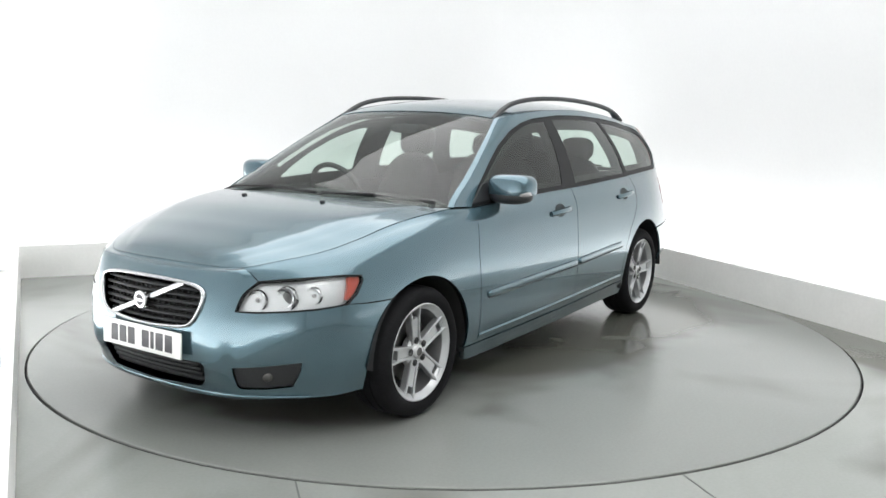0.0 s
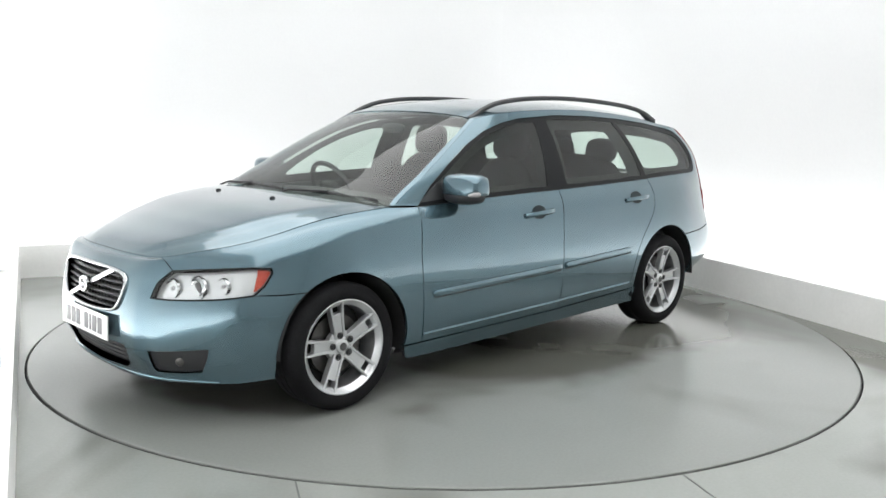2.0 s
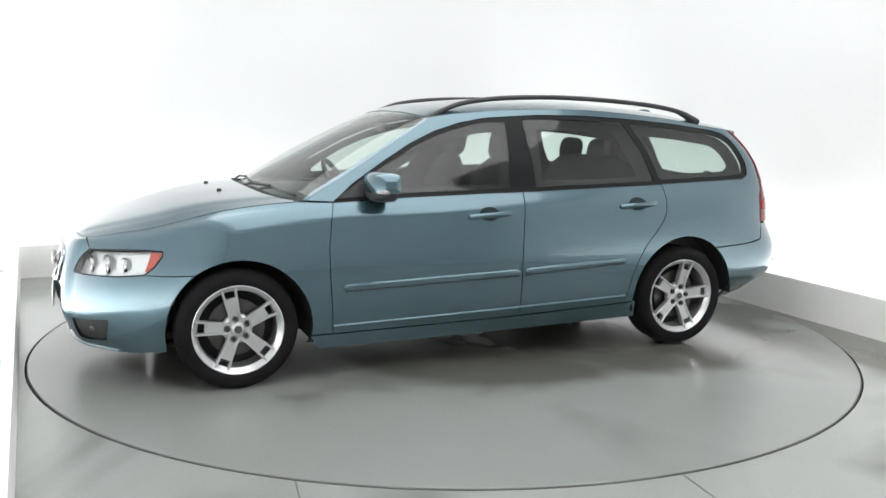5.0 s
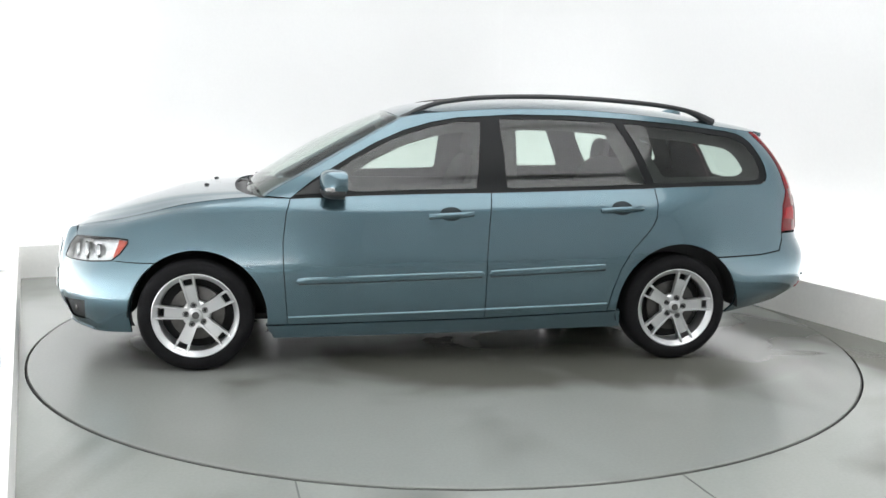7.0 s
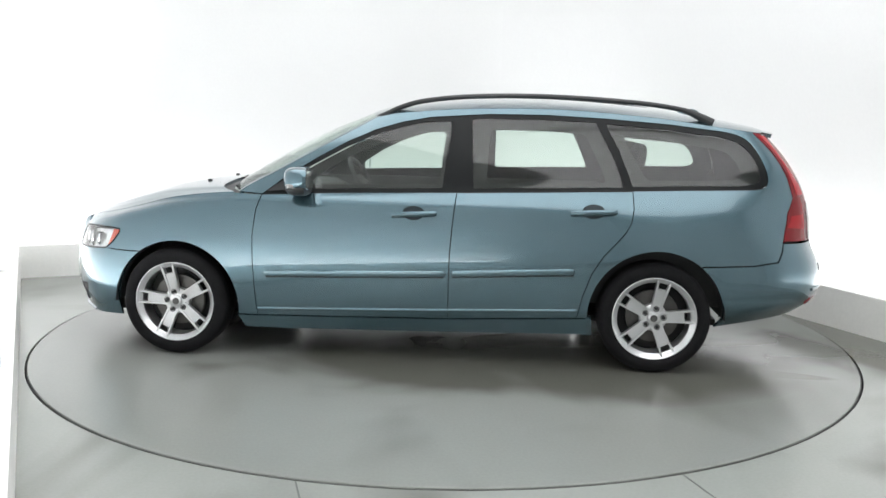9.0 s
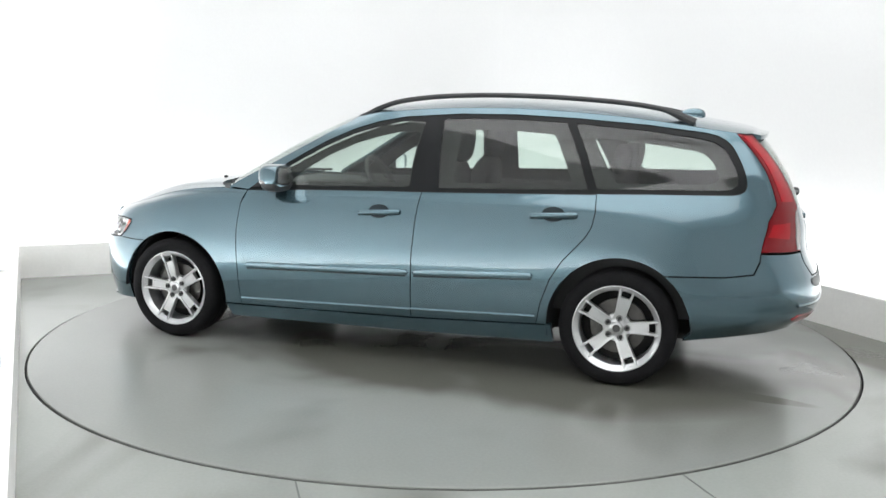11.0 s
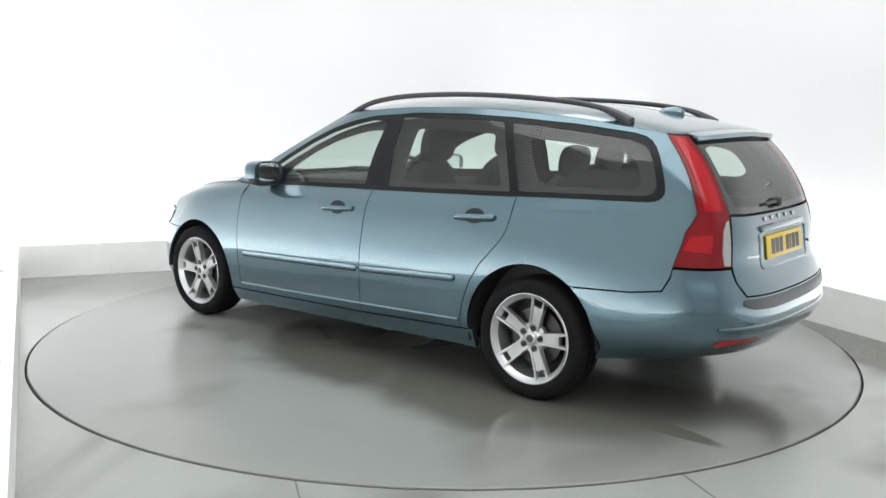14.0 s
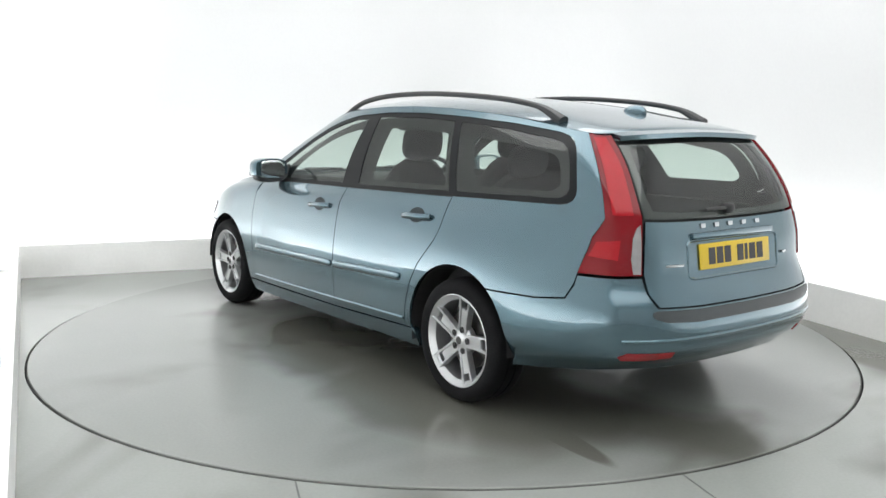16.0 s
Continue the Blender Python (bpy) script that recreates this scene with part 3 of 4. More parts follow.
def Sd(*pts):
    return [("s", *q) for q in pts]


def Fr(*pts):
    return [("f", *q) for q in pts]


def Rr(*pts):
    return [("r", *q) for q in pts]


FRONT_GAP = Sd((0.864, 0.926), (0.885, 0.85), (0.903, 0.70), (0.90, 0.55), (0.892, 0.41), (0.883, 0.248))
MID_GAP = Sd((-0.232, 0.963), (-0.215, 0.80), (-0.203, 0.63), (-0.198, 0.268))
REAR_GAP = Sd((-1.185, 0.990), (-1.19, 0.90), (-1.178, 0.827), (-1.15, 0.775), (-1.105, 0.722), (-1.035, 0.645), (-0.975, 0.545), (-0.93, 0.42), (-0.905, 0.297))
DLO_TOP = Sd((-1.918, 1.052), (-1.916, 1.08), (-1.905, 1.12), (-1.885, 1.168), (-1.858, 1.218), (-1.835, 1.252), (-1.805, 1.28), (-1.765, 1.300), (-1.70, 1.315), (-1.40, 1.350), (-1.05, 1.376), (-0.716, 1.391), (-0.394, 1.391), (-0.07, 1.370), (0.09, 1.342), (0.247, 1.295), (0.405, 1.225), (0.559, 1.138), (0.741, 1.025))
BELT = Sd((0.862, 0.930), (0.45, 0.946), (0.0, 0.959), (-0.232, 0.965), (-0.8, 0.980), (-1.185, 0.993), (-1.50, 1.003), (-1.85, 1.010), (-1.885, 1.016), (-1.908, 1.030))
HEADLAMP = P((2.16, 2.40), (2.26, 2.9), (2.50, 3.44), (3.05, 3.44), (3.68, 3.39), (4.3, 3.30), (4.79, 3.16), (4.82, 3.0), (4.68, 2.6), (4.48, 2.37), (3.76, 2.34), (3.08, 2.35), (2.6, 2.36))
LAMP_OUT = P((13.24, 7.93), (13.29, 6.8), (13.34, 5.54), (13.38, 4.6), (13.2, 4.28), (13.08, 4.05), (12.98, 3.08))
LAMP_IN = P((14.30, 3.15), (14.36, 4.0), (14.45, 4.84), (14.30, 5.8), (14.25, 6.85), (14.19, 7.9))
TAIL_LAMP = LAMP_OUT + LAMP_IN

GRILLE = Fr((0.0, 0.668), (0.2, 0.664), (0.30, 0.655), (0.335, 0.635), (0.322, 0.57), (0.29, 0.512), (0.24, 0.488), (0.0, 0.478))
INTAKE = Fr((0.0, 0.348), (0.325, 0.348), (0.34, 0.335), (0.31, 0.255), (0.285, 0.232), (0.0, 0.222))


def arch(a, a0, a1):
    return disc_arc(*a, a0, a1)


def wheel_arch_outline(a, grow):
    return route(disc_arc(a[0], a[1], a[2] + grow, 0, 360, 40)[:-1], 0.05)


def build_body():
    G = 0.0026
    # doors
    fd = route(FRONT_GAP[::-1] + BELT[1:3] + MID_GAP, 0.04)
    both("front_door", panel_data(fd, gap=G), MAT["paint"], car)
    rd = route(MID_GAP[::-1] + BELT[4:5] + REAR_GAP, 0.04)
    both("rear_door", panel_data(rd, gap=G), MAT["paint"], car)
    # front wing
    lamp_top = HEADLAMP[2:10]
    wing = route(P((2.0, 4.98), (3, 4.98), (4, 4.98), (5, 4.98), (6, 4.98), (6.9, 4.98)) + FRONT_GAP + Sd((1.0, 0.248)) + arch(ARCH_F, 188, 54) + Sd((1.66, 0.588)) + lamp_top[::-1], 0.04)
    both("front_wing", panel_data(wing, gap=G), MAT["paint"], car)
    # front bumper and nose
    bumper = route(P((0, 0.0), (1, 0), (2, 0), (3, 0), (4, 0), (4.98, 0)) + Sd((1.712, 0.297), (1.69, 0.42), (1.647, 0.503), (1.607, 0.552), (1.566, 0.586), (1.66, 0.586)) + HEADLAMP[9:] + HEADLAMP[:3] + P((2.0, 4.98), (1, 4.98), (0, 4.98)) + GRILLE + INTAKE, 0.035)
    grille = route(GRILLE, 0.03)
    intake = route(INTAKE, 0.03)
    fog = route(Fr((0.462, 0.335), (0.58, 0.346), (0.700, 0.362), (0.690, 0.318), (0.655, 0.252), (0.56, 0.240), (0.475, 0.238), (0.462, 0.25)), 0.03)
    # openings reach the middle: keep the panel as the ring round them
    nose_holes = [fog]

    d = panel_data(bumper, nose_holes, grid=0.026, gap=0.0015, bulge=nose_bulge)
    nose = central("front_bumper", d, MAT["paint"], car, "blue-green bumper with grille and fog lamp openings")
    central("grille_backing", panel_data(grille, grid=0.04, depth=-0.066, lift=-0.05), MAT["black_gloss"], nose)
    central("intake_backing", panel_data(intake, grid=0.04, depth=-0.058, lift=-0.05), MAT["black_plastic"], nose)
    both("fog_recess", panel_data(fog, grid=0.04, depth=-0.010, lift=-0.011), MAT["black_plastic"], nose)
    # chrome surround of the grille
    yz = [(p[1], p[2]) for p in GRILLE]
    yz = yz + [(-y, z) for y, z in yz[::-1] if y > 1e-6]
    yz = rounded(np.array(yz), 2)
    full = [at_front(y, z, 0.004) for y, z in yz]
    tube("grille_surround", full, 0.010, 0.0085, MAT["chrome"], nose, "bright chrome grille surround", closed=True)
    def grille_half(z):
        return float(np.interp(z, [0.478, 0.488, 0.512, 0.57, 0.635, 0.66], [0.19, 0.23, 0.28, 0.312, 0.325, 0.29]))
    for k in range(6):
        z = 0.502 + k * 0.0285
        pts = [at_front(y, z, -0.018) for y in np.linspace(-grille_half(z), grille_half(z), 17)]
        tube("grille_slat", pts, 0.006, 0.0085, MAT["black_gloss"], nose)
    for k in range(-9, 10):
        y = k * 0.032
        zs = [z for z in np.linspace(0.488, 0.656, 30) if grille_half(z) > abs(y) + 0.004]
        tube("grille_rib", [at_front(y, z, -0.030) for z in np.linspace(zs[0], zs[-1], 6)], 0.006, 0.004, MAT["black_gloss"], nose)
    for k in range(4):
        z = 0.25 + k * 0.025
        pts = [at_front(y, z, -0.02) for y in np.linspace(-0.295, 0.295, 15)]
        tube("intake_slat", pts, 0.005, 0.01, MAT["black_gloss"], nose)
    # diagonal bar with a round badge
    tube("grille_bar", [at_front(-0.22, 0.492, 0.004), at_front(0.0, 0.574, 0.006), at_front(0.215, 0.66, 0.004)], 0.004, 0.0115, MAT["chrome"], nose, "diagonal chrome bar")
    c = at_front(0, 0.574, 0.012)
    bm = bmesh.new()
    lathe(bm, [(0.0, 0.006), (0.018, 0.006), (0.022, 0.009), (0.036, 0.009), (0.04, 0.004), (0.04, -0.006)], 28)
    b = part("badge", bm, MAT["chrome"], nose, "round chrome badge")
    b.matrix_local = Matrix.Translation(c) @ pose(0, 0, 0, 0, 90, 0)
    bm = bmesh.new()
    lathe(bm, [(0.0, 0.0095), (0.0245, 0.0095), (0.026, 0.006)], 24)
    o = part("badge_face", bm, MAT["plate_ink"], b)
    bm = bmesh.new()
    box_mesh(bm, -0.006, 0.006, -0.023, 0.023, 0.006, 0.0115, 0.001)
    part("badge_band", bm, MAT["chrome"], b)
    bm = bmesh.new()
    box_mesh(bm, -0.036, 0.036, -0.030, 0.030, -0.010, -0.001, 0.006)
    part("badge_plate", bm, MAT["chrome"], b)
    # front fog lamps
    for s in (1, -1):
        q = at_front(0.578, 0.296, -0.010) * np.array((1, s, 1))
        bm = bmesh.new()
        lathe(bm, [(0.0, 0.003), (0.014, 0.002), (0.022, -0.002), (0.026, -0.008)], 20)
        f = part("fog_lamp", bm, MAT["brake_steel"], nose, "small round clear fog lamp")
        f.matrix_local = Matrix.Translation(q) @ pose(0, 0, 0, 0, 90, 25 * s)
    pts = [at_front(y, 0.205, 0.0) for y in np.linspace(-0.70, 0.70, 33)]
    tube("bumper_lip", pts, 0.008, 0.007, MAT["paint"], nose)
    # sill
    sill = route(P((7.0, 0.02)) + Sd((1.0, 0.242), (0.883, 0.244), (0.3, 0.255), (-0.2, 0.263), (-0.905, 0.292), (-0.985, 0.297)) + P((10.35, 0.02), (9, 0.02), (8, 0.02)), 0.05)
    both("sill", panel_data(sill, gap=G, depth=0.03), MAT["paint"], car)
    # body side: rear quarter, roof side rail and both end pillars
    q = P((7.0, 5.0), (7.0, 6.0), (7.0, 7.0), (7.0, 8.0), (8, 8), (9, 8), (10, 8), (11, 8), (12, 8), (13, 8), (13.24, 8)) + LAMP_OUT + Sd((-2.0, 0.69), (-1.975, 0.628), (-1.84, 0.610), (-1.70, 0.606)) + \
        arch(ARCH_R, 127.5, -3) + Sd((-0.975, 0.297), (-0.905, 0.297)) + REAR_GAP[::-1][1:-1] + BELT[5:] + DLO_TOP + BELT[:1]
    both("body_side", panel_data(route(q, 0.04), gap=G), MAT["paint"], car, "painted rear quarter, roof rail and pillars")
    # rear bumper
    rb = route(P((16, 0), (15, 0), (14, 0), (13, 0), (12.05, 0)) + Sd((-1.694, 0.312), (-1.681, 0.407), (-1.645, 0.495), (-1.60, 0.557), (-1.555, 0.599), (-1.70, 0.604), (-1.84, 0.608), (-1.977, 0.6255), (-2.003, 0.685)) + P((12.98, 3.03), (13.6, 3.06), (14.3, 3.1), (14.38, 2.65), (14.58, 2.2), (15.3, 2.12), (16, 2.1)), 0.04)
    rbo = central("rear_bumper", panel_data(rb, gap=G), MAT["paint"], car)
    refl = route(Rr((0.47, 0.375), (0.67, 0.378), (0.69, 0.392), (0.67, 0.412), (0.47, 0.408)), 0.03)
    both("reflector", panel_data(refl, depth=0.01, lift=0.004), MAT["dark_red_lens"], rbo, "dark red bumper reflector")
    pts = [at_rear(y, 0.465, 0.002) for y in np.linspace(-0.70, 0.70, 33)]
    tube("bumper_strip", pts, 0.006, 0.009, MAT["paint"], rbo, "raised painted bumper crease")
    pad = route(P((16, 1.72), (15.2, 1.72), (14.7, 1.80), (14.50, 1.92), (14.46, 2.02), (14.48, 2.10), (14.56, 2.13), (15.3, 2.06), (16, 2.04)), 0.03)
    central("bumper_pad", panel_data(pad, depth=0.008, lift=0.004), MAT["bumper_plastic"], rbo, "dark grey plastic step pad")
    # tailgate
    tg = route(P((16, 2.12), (15.3, 2.14), (14.61, 2.22), (14.41, 2.65), (14.345, 3.2), (14.42, 4.0), (14.52, 4.74), (15.2, 4.74), (16, 4.74)), 0.04)
    gate = central("tailgate", panel_data(tg, gap=G), MAT["paint"], car, "painted tailgate with number plate recess")
    RW_OUT = P((16, 4.8), (15.2, 4.8), (14.53, 4.8), (14.38, 5.8), (14.33, 6.85), (14.28, 7.75), (15, 7.8), (16, 7.8))
    rg = route(RW_OUT, 0.04)
    central("rear_window", panel_data(rg, gap=0.001, depth=0.004, lift=-0.002), MAT["rear_glass"], gate, "dark tinted rear window")
    RW_IN = P((16, 5.05), (15.3, 5.05), (14.8, 5.1), (14.62, 5.8), (14.58, 6.85), (14.6, 7.4), (15, 7.52), (16, 7.55))
    ringd = panel_data(route(RW_OUT + RW_IN[::-1], 0.04), gap=0.002, depth=0.0, lift=-0.008)
    central("window_band", ringd, MAT["black_plastic"], gate)
    # plate recess with garnish, badge letters as small blocks
    bm = bmesh.new()
    x0 = at_rear(0, 0.79, 0)[0]
    box_mesh(bm, x0 - 0.004, x0 + 0.03, -0.30, 0.30, 0.868, 0.895, 0.005)
    part("tailgate_handle", bm, MAT["paint"], gate)
    corners = np.array([(-0.335, 0.700), (0.335, 0.700), (0.335, 0.862), (-0.335, 0.862)])
    dense = rounded(np.array([a + (b - a) * f for a, b in zip(corners, np.roll(corners, -1, 0)) for f in np.linspace(0, 1, 9 if abs(a[1] - b[1]) < 0.01 else 4, endpoint=False)]), 2)
    tube("recess_edge", [at_rear(y, z, -0.002) for y, z in dense], 0.007, 0.007, MAT["paint"], gate, "raised painted edge round the number plate", closed=True)
    for k in range(5):
        y = 0.205 - k * 0.1025
        qq = at_rear(y, 0.92, 0.004)
        bm = bmesh.new()
        box_mesh(bm, -0.003, 0.003, -0.016, 0.016, -0.010, 0.010, 0.002)
        o = part("badge_block", bm, MAT["chrome"], gate)
        o.matrix_local = Matrix.Translation(qq) @ pose(0, 0, 0, 0, 8, 0)
    for y, w in ((0.43, 0.10), (-0.40, 0.06)):
        qq = at_rear(y, 0.765, 0.003)
        bm = bmesh.new()
        box_mesh(bm, -0.003, 0.003, -w / 2, w / 2, -0.006, 0.006, 0.002)
        o = part("model_badge", bm, MAT["chrome"], gate)
        o.matrix_local = Matrix.Translation(qq) @ pose(0, 0, 0, 0, 6, -16 if y > 0 else 16)
    # tail lamps
    tl = route(TAIL_LAMP, 0.03)
    for ob in both("tail_lamp", panel_data(tl, gap=0.002, depth=0.02, lift=0.004), MAT["red_lens"], car, "tall red tail lamp"):
        s = 1 if ob.data.vertices[0].co.y > 0 else -1
        low = route(P((14.27, 3.2), (14.09, 3.2), (14.06, 3.6), (14.13, 4.2), (14.25, 4.5), (14.36, 4.6), (14.33, 4.0)), 0.03)
        for nm, pts in (("stop_lens", P((13.42, 7.8), (13.46, 6.8), (13.5, 5.6), (13.6, 4.75), (14.2, 4.86), (14.1, 5.8), (14.06, 6.85), (13.95, 7.8))),
                        ("turn_lens", P((13.18, 3.95), (13.08, 3.55), (13.75, 3.55), (13.82, 4.1)))):
            d2 = panel_data(route(pts, 0.03), depth=0.004, lift=0.0065)
            skin(nm, d2 if s > 0 else flip_y(d2), MAT["bright_red_lens"], ob, "brighter red lens segment")
        d2 = panel_data(low, depth=0.01, lift=0.008)
        skin("reversing_lens", d2 if s > 0 else flip_y(d2), MAT["clear_lens"], ob, "clear reversing lens")
    trim = route(P((12.8, 4.7), (13.6, 4.7), (14.72, 4.7), (14.68, 5.2), (14.58, 6.0), (14.55, 7.0), (14.54, 7.9), (12.95, 7.95), (12.86, 7.2), (12.8, 6.0)), 0.05)
    both("pillar_trim", panel_data(trim, depth=0.0, lift=-0.035), MAT["cabin_plastic"], car)
    # headlamps
    hl = route(HEADLAMP, 0.03)
    for ob in both("headlamp", panel_data(hl, gap=-0.001, depth=-0.034, lift=-0.036, grid=0.03), MAT["reflector"], car, "clear headlamp with chrome reflectors and amber indicator"):
        s = 1 if ob.data.vertices[0].co.y > 0 else -1
        d2 = panel_data(hl, gap=0.002, depth=0.006, lift=0.001)
        skin("cover", d2 if s > 0 else flip_y(d2), MAT["lamp_cover"], ob, "clear lamp cover")
        am = route(P((4.44, 3.22), (4.75, 3.12), (4.78, 3.0), (4.65, 2.65), (4.50, 2.47), (4.44, 2.5)), 0.03)
        d2 = panel_data(am, depth=0.02, lift=-0.014)
        skin("indicator", d2 if s > 0 else flip_y(d2), MAT["amber"], ob, "amber indicator")
        for y, z, r, k in ((0.530, 0.622, 0.042, 0.30), (0.630, 0.632, 0.048, 0.62), (0.712, 0.640, 0.036, 0.28)):
            qq = at_front(y, z, -0.034) * np.array((1, s, 1))
            bm = bmesh.new()
            lathe(bm, [(0.0, -0.020), (r * 0.40, -0.017), (r * 0.70, -0.009), (r * 0.92, 0.002), (r, 0.006), (r * 1.07, 0.003), (r * 1.12, -0.008)], 26)
            o = part("lamp_bowl", bm, MAT["chrome"], ob, "bright chrome reflector bowl")
            o.matrix_local = Matrix.Translation(qq) @ pose(0, 0, 0, 0, 90, 12 * s)
            bm = bmesh.new()
            lathe(bm, [(0.0, 0.004), (r * k * 0.8, 0.001), (r * k, -0.012)], 20)
            o = part("lamp_lens", bm, MAT["dark_metal"] if k > 0.5 else MAT["clear_lens"], ob)
            o.matrix_local = Matrix.Translation(qq) @ pose(0, 0, 0, 0, 90, 12 * s)
            if k > 0.5:
                bm = bmesh.new()
                lathe(bm, [(r * 0.66, -0.004), (r * 0.68, 0.007), (r * 0.76, 0.008), (r * 0.80, -0.002)], 24)
                o = part("lens_ring", bm, MAT["chrome"], ob)
                o.matrix_local = Matrix.Translation(qq) @ pose(0, 0, 0, 0, 90, 12 * s)
        # bright ledge along the foot of the lamp
        ledge = [at_front(y, 0.556 + 0.06 * (y - 0.45), -0.014) * np.array((1, s, 1)) for y in np.linspace(0.47, 0.73, 9)]
        tube("lamp_ledge", ledge, 0.010, 0.006, MAT["chrome"], ob)
        rim = [surf(*to_uv(a, b))[0] for a, b in hl]
        rim = [q * (1, s, 1) for q in rim]
        tube("lamp_seal", rim, 0.004, 0.004, MAT["black_gloss"], ob, closed=True)
    # door mouldings
    for z0, x0, z1, x1 in ((0.494, 0.835, 0.524, -0.185), (0.526, -0.215, 0.557, -0.885)):
        pts = [surf(*invert("s", x0 + (x1 - x0) * t, z0 + (z1 - z0) * t))[0] + np.array((0, 0.004, 0)) for t in (0, 0.012, *np.linspace(0.05, 0.95, 12), 0.988, 1)]
        for s in (1, -1):
            # Thin black bar stands for the shadow gap below the strip.
            tube("moulding_shade_line", [(q + np.array((0, -0.001, -0.019))) * (1, s, 1) for q in pts[1:-1]], 0.005, 0.0045, MAT["black_plastic"], car)
            tube("door_moulding", [q * (1, s, 1) for q in pts], 0.012, 0.018, MAT["paint"], car, "painted rubbing strip", squareness=3, widths=[0.25, 0.85] + [1.0] * 12 + [0.85, 0.25])
    for z0, x0, z1, x1 in ((0.287, 0.88, 0.315, -0.195), (0.316, -0.2, 0.338, -0.90)):
        pts = [surf(*invert("s", x0 + (x1 - x0) * t, z0 + (z1 - z0) * t))[0] for t in np.linspace(0, 1, 16)]
        for s in (1, -1):
            tube("door_crease", [q * (1, s, 1) for q in pts], 0.006, 0.01, MAT["paint"], car)
    # door handles
    for xc, zc in ((0.0, 0.848), (-0.975, 0.880)):
        q = surf(*invert("s", xc, zc))[0]
        # Flat dark oval on the door skin paints the shade of a recess.
        shade_oval = route([("s", xc + 0.062 * math.cos(2 * math.pi * k / 20), zc + 0.002 + 0.038 * math.sin(2 * math.pi * k / 20)) for k in range(20)], 0.05)
        both("handle_shade", panel_data(shade_oval, grid=0.03, depth=0.002, lift=0.0015), MAT["recess_shade"], car, "flat dark oval painting the shade of the handle recess")
        for s in (1, -1):
            pts = [(q[0] + dx, (q[1] + dy) * s, q[2] + dz) for dx, dy, dz in ((0.118, 0.004, -0.012), (0.09, 0.018, -0.008), (0.03, 0.027, -0.002), (-0.04, 0.027, 0.001), (-0.095, 0.019, 0.003), (-0.122, 0.004, 0.004))]
            tube("door_handle", pts, 0.011, 0.0150, MAT["paint"], car, "painted pull handle")
    # glazing: black frame with three panes
    dlo = route(BELT + DLO_TOP, 0.04)
    fg = route(Sd((0.79, 0.962), (0.45, 0.970), (0.0, 0.983), (-0.15, 0.988), (-0.168, 1.15), (-0.19, 1.350), (-0.05, 1.349), (0.094, 1.318), (0.249, 1.272), (0.404, 1.203), (0.559, 1.115), (0.70, 1.03)), 0.04)
    rgl = route(Sd((-0.325, 0.990), (-0.8, 1.004), (-1.135, 1.014), (-1.075, 1.18), (-0.985, 1.357), (-0.70, 1.369), (-0.377, 1.369), (-0.30, 1.366)), 0.04)
    qg = route(Sd((-1.187, 1.018), (-1.5, 1.028), (-1.80, 1.035), (-1.845, 1.040), (-1.868, 1.055), (-1.876, 1.08), (-1.868, 1.115), (-1.848, 1.165), (-1.82, 1.212), (-1.795, 1.242), (-1.762, 1.264), (-1.72, 1.28), (-1.66, 1.291), (-1.38, 1.325), (-1.04, 1.353), (-1.12, 1.19)), 0.04)
    both("window_frame", panel_data(dlo, [fg, rgl, qg], gap=0.001, depth=0.008, lift=-0.004), MAT["black_gloss"], car, "black window surround and pillars")
    for nm, lp in (("front_side_window", fg), ("rear_side_window", rgl), ("quarter_window", qg)):
        both(nm, panel_data(lp, gap=-0.004, depth=0.003, lift=-0.007), MAT["window_glass"], car, "green-tinted side window")
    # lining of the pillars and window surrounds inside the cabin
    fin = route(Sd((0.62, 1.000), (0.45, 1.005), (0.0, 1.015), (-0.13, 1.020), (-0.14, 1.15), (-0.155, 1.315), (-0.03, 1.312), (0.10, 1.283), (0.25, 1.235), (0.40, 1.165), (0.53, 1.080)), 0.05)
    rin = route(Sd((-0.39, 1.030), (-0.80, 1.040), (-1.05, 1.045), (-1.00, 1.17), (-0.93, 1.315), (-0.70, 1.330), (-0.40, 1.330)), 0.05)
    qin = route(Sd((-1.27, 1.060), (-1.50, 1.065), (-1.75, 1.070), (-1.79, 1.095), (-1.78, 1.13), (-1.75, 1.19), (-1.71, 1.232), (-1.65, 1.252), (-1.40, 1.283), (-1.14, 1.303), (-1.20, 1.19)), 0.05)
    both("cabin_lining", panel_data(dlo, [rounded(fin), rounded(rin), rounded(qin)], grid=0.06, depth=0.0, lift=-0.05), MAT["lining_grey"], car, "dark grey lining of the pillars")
    # inner shell that closes the gaps
    wl = route(P((0, 0.05), (2, 0.05), (4, 0.05), (6, 0.05), (8, 0.05), (10, 0.05), (12, 0.05), (14, 0.05), (16, 0.05), (16, 4.95), (14, 4.95), (12, 4.95), (10, 4.95), (8, 4.95), (6, 4.9), (4, 4.9), (3, 4.9), (2, 4.9), (1, 4.9), (0, 4.9)), 0.06)
    central("inner_shell", panel_data(wl, [wheel_arch_outline(ARCH_F, 0.012), wheel_arch_outline(ARCH_R, 0.012)], grid=0.07, depth=0.0, lift=-0.058), MAT["dark_liner"], car)
    for a, a0, a1 in ((ARCH_F, 0, 192), (ARCH_R, -12, 181)):
        for s in (1, -1):
            bm = bmesh.new()
            n = 30
            rows_ = []
            for k in range(n + 1):
                t = radians(a0 + (a1 - a0) * k / n)
                r = a[2] + 0.004
                rows_.append([bm.verts.new((a[0] + r * math.cos(t), y * s, a[1] + r * math.sin(t))) for y in (0.885 if a is ARCH_R else 0.872, 0.855, 0.5)])
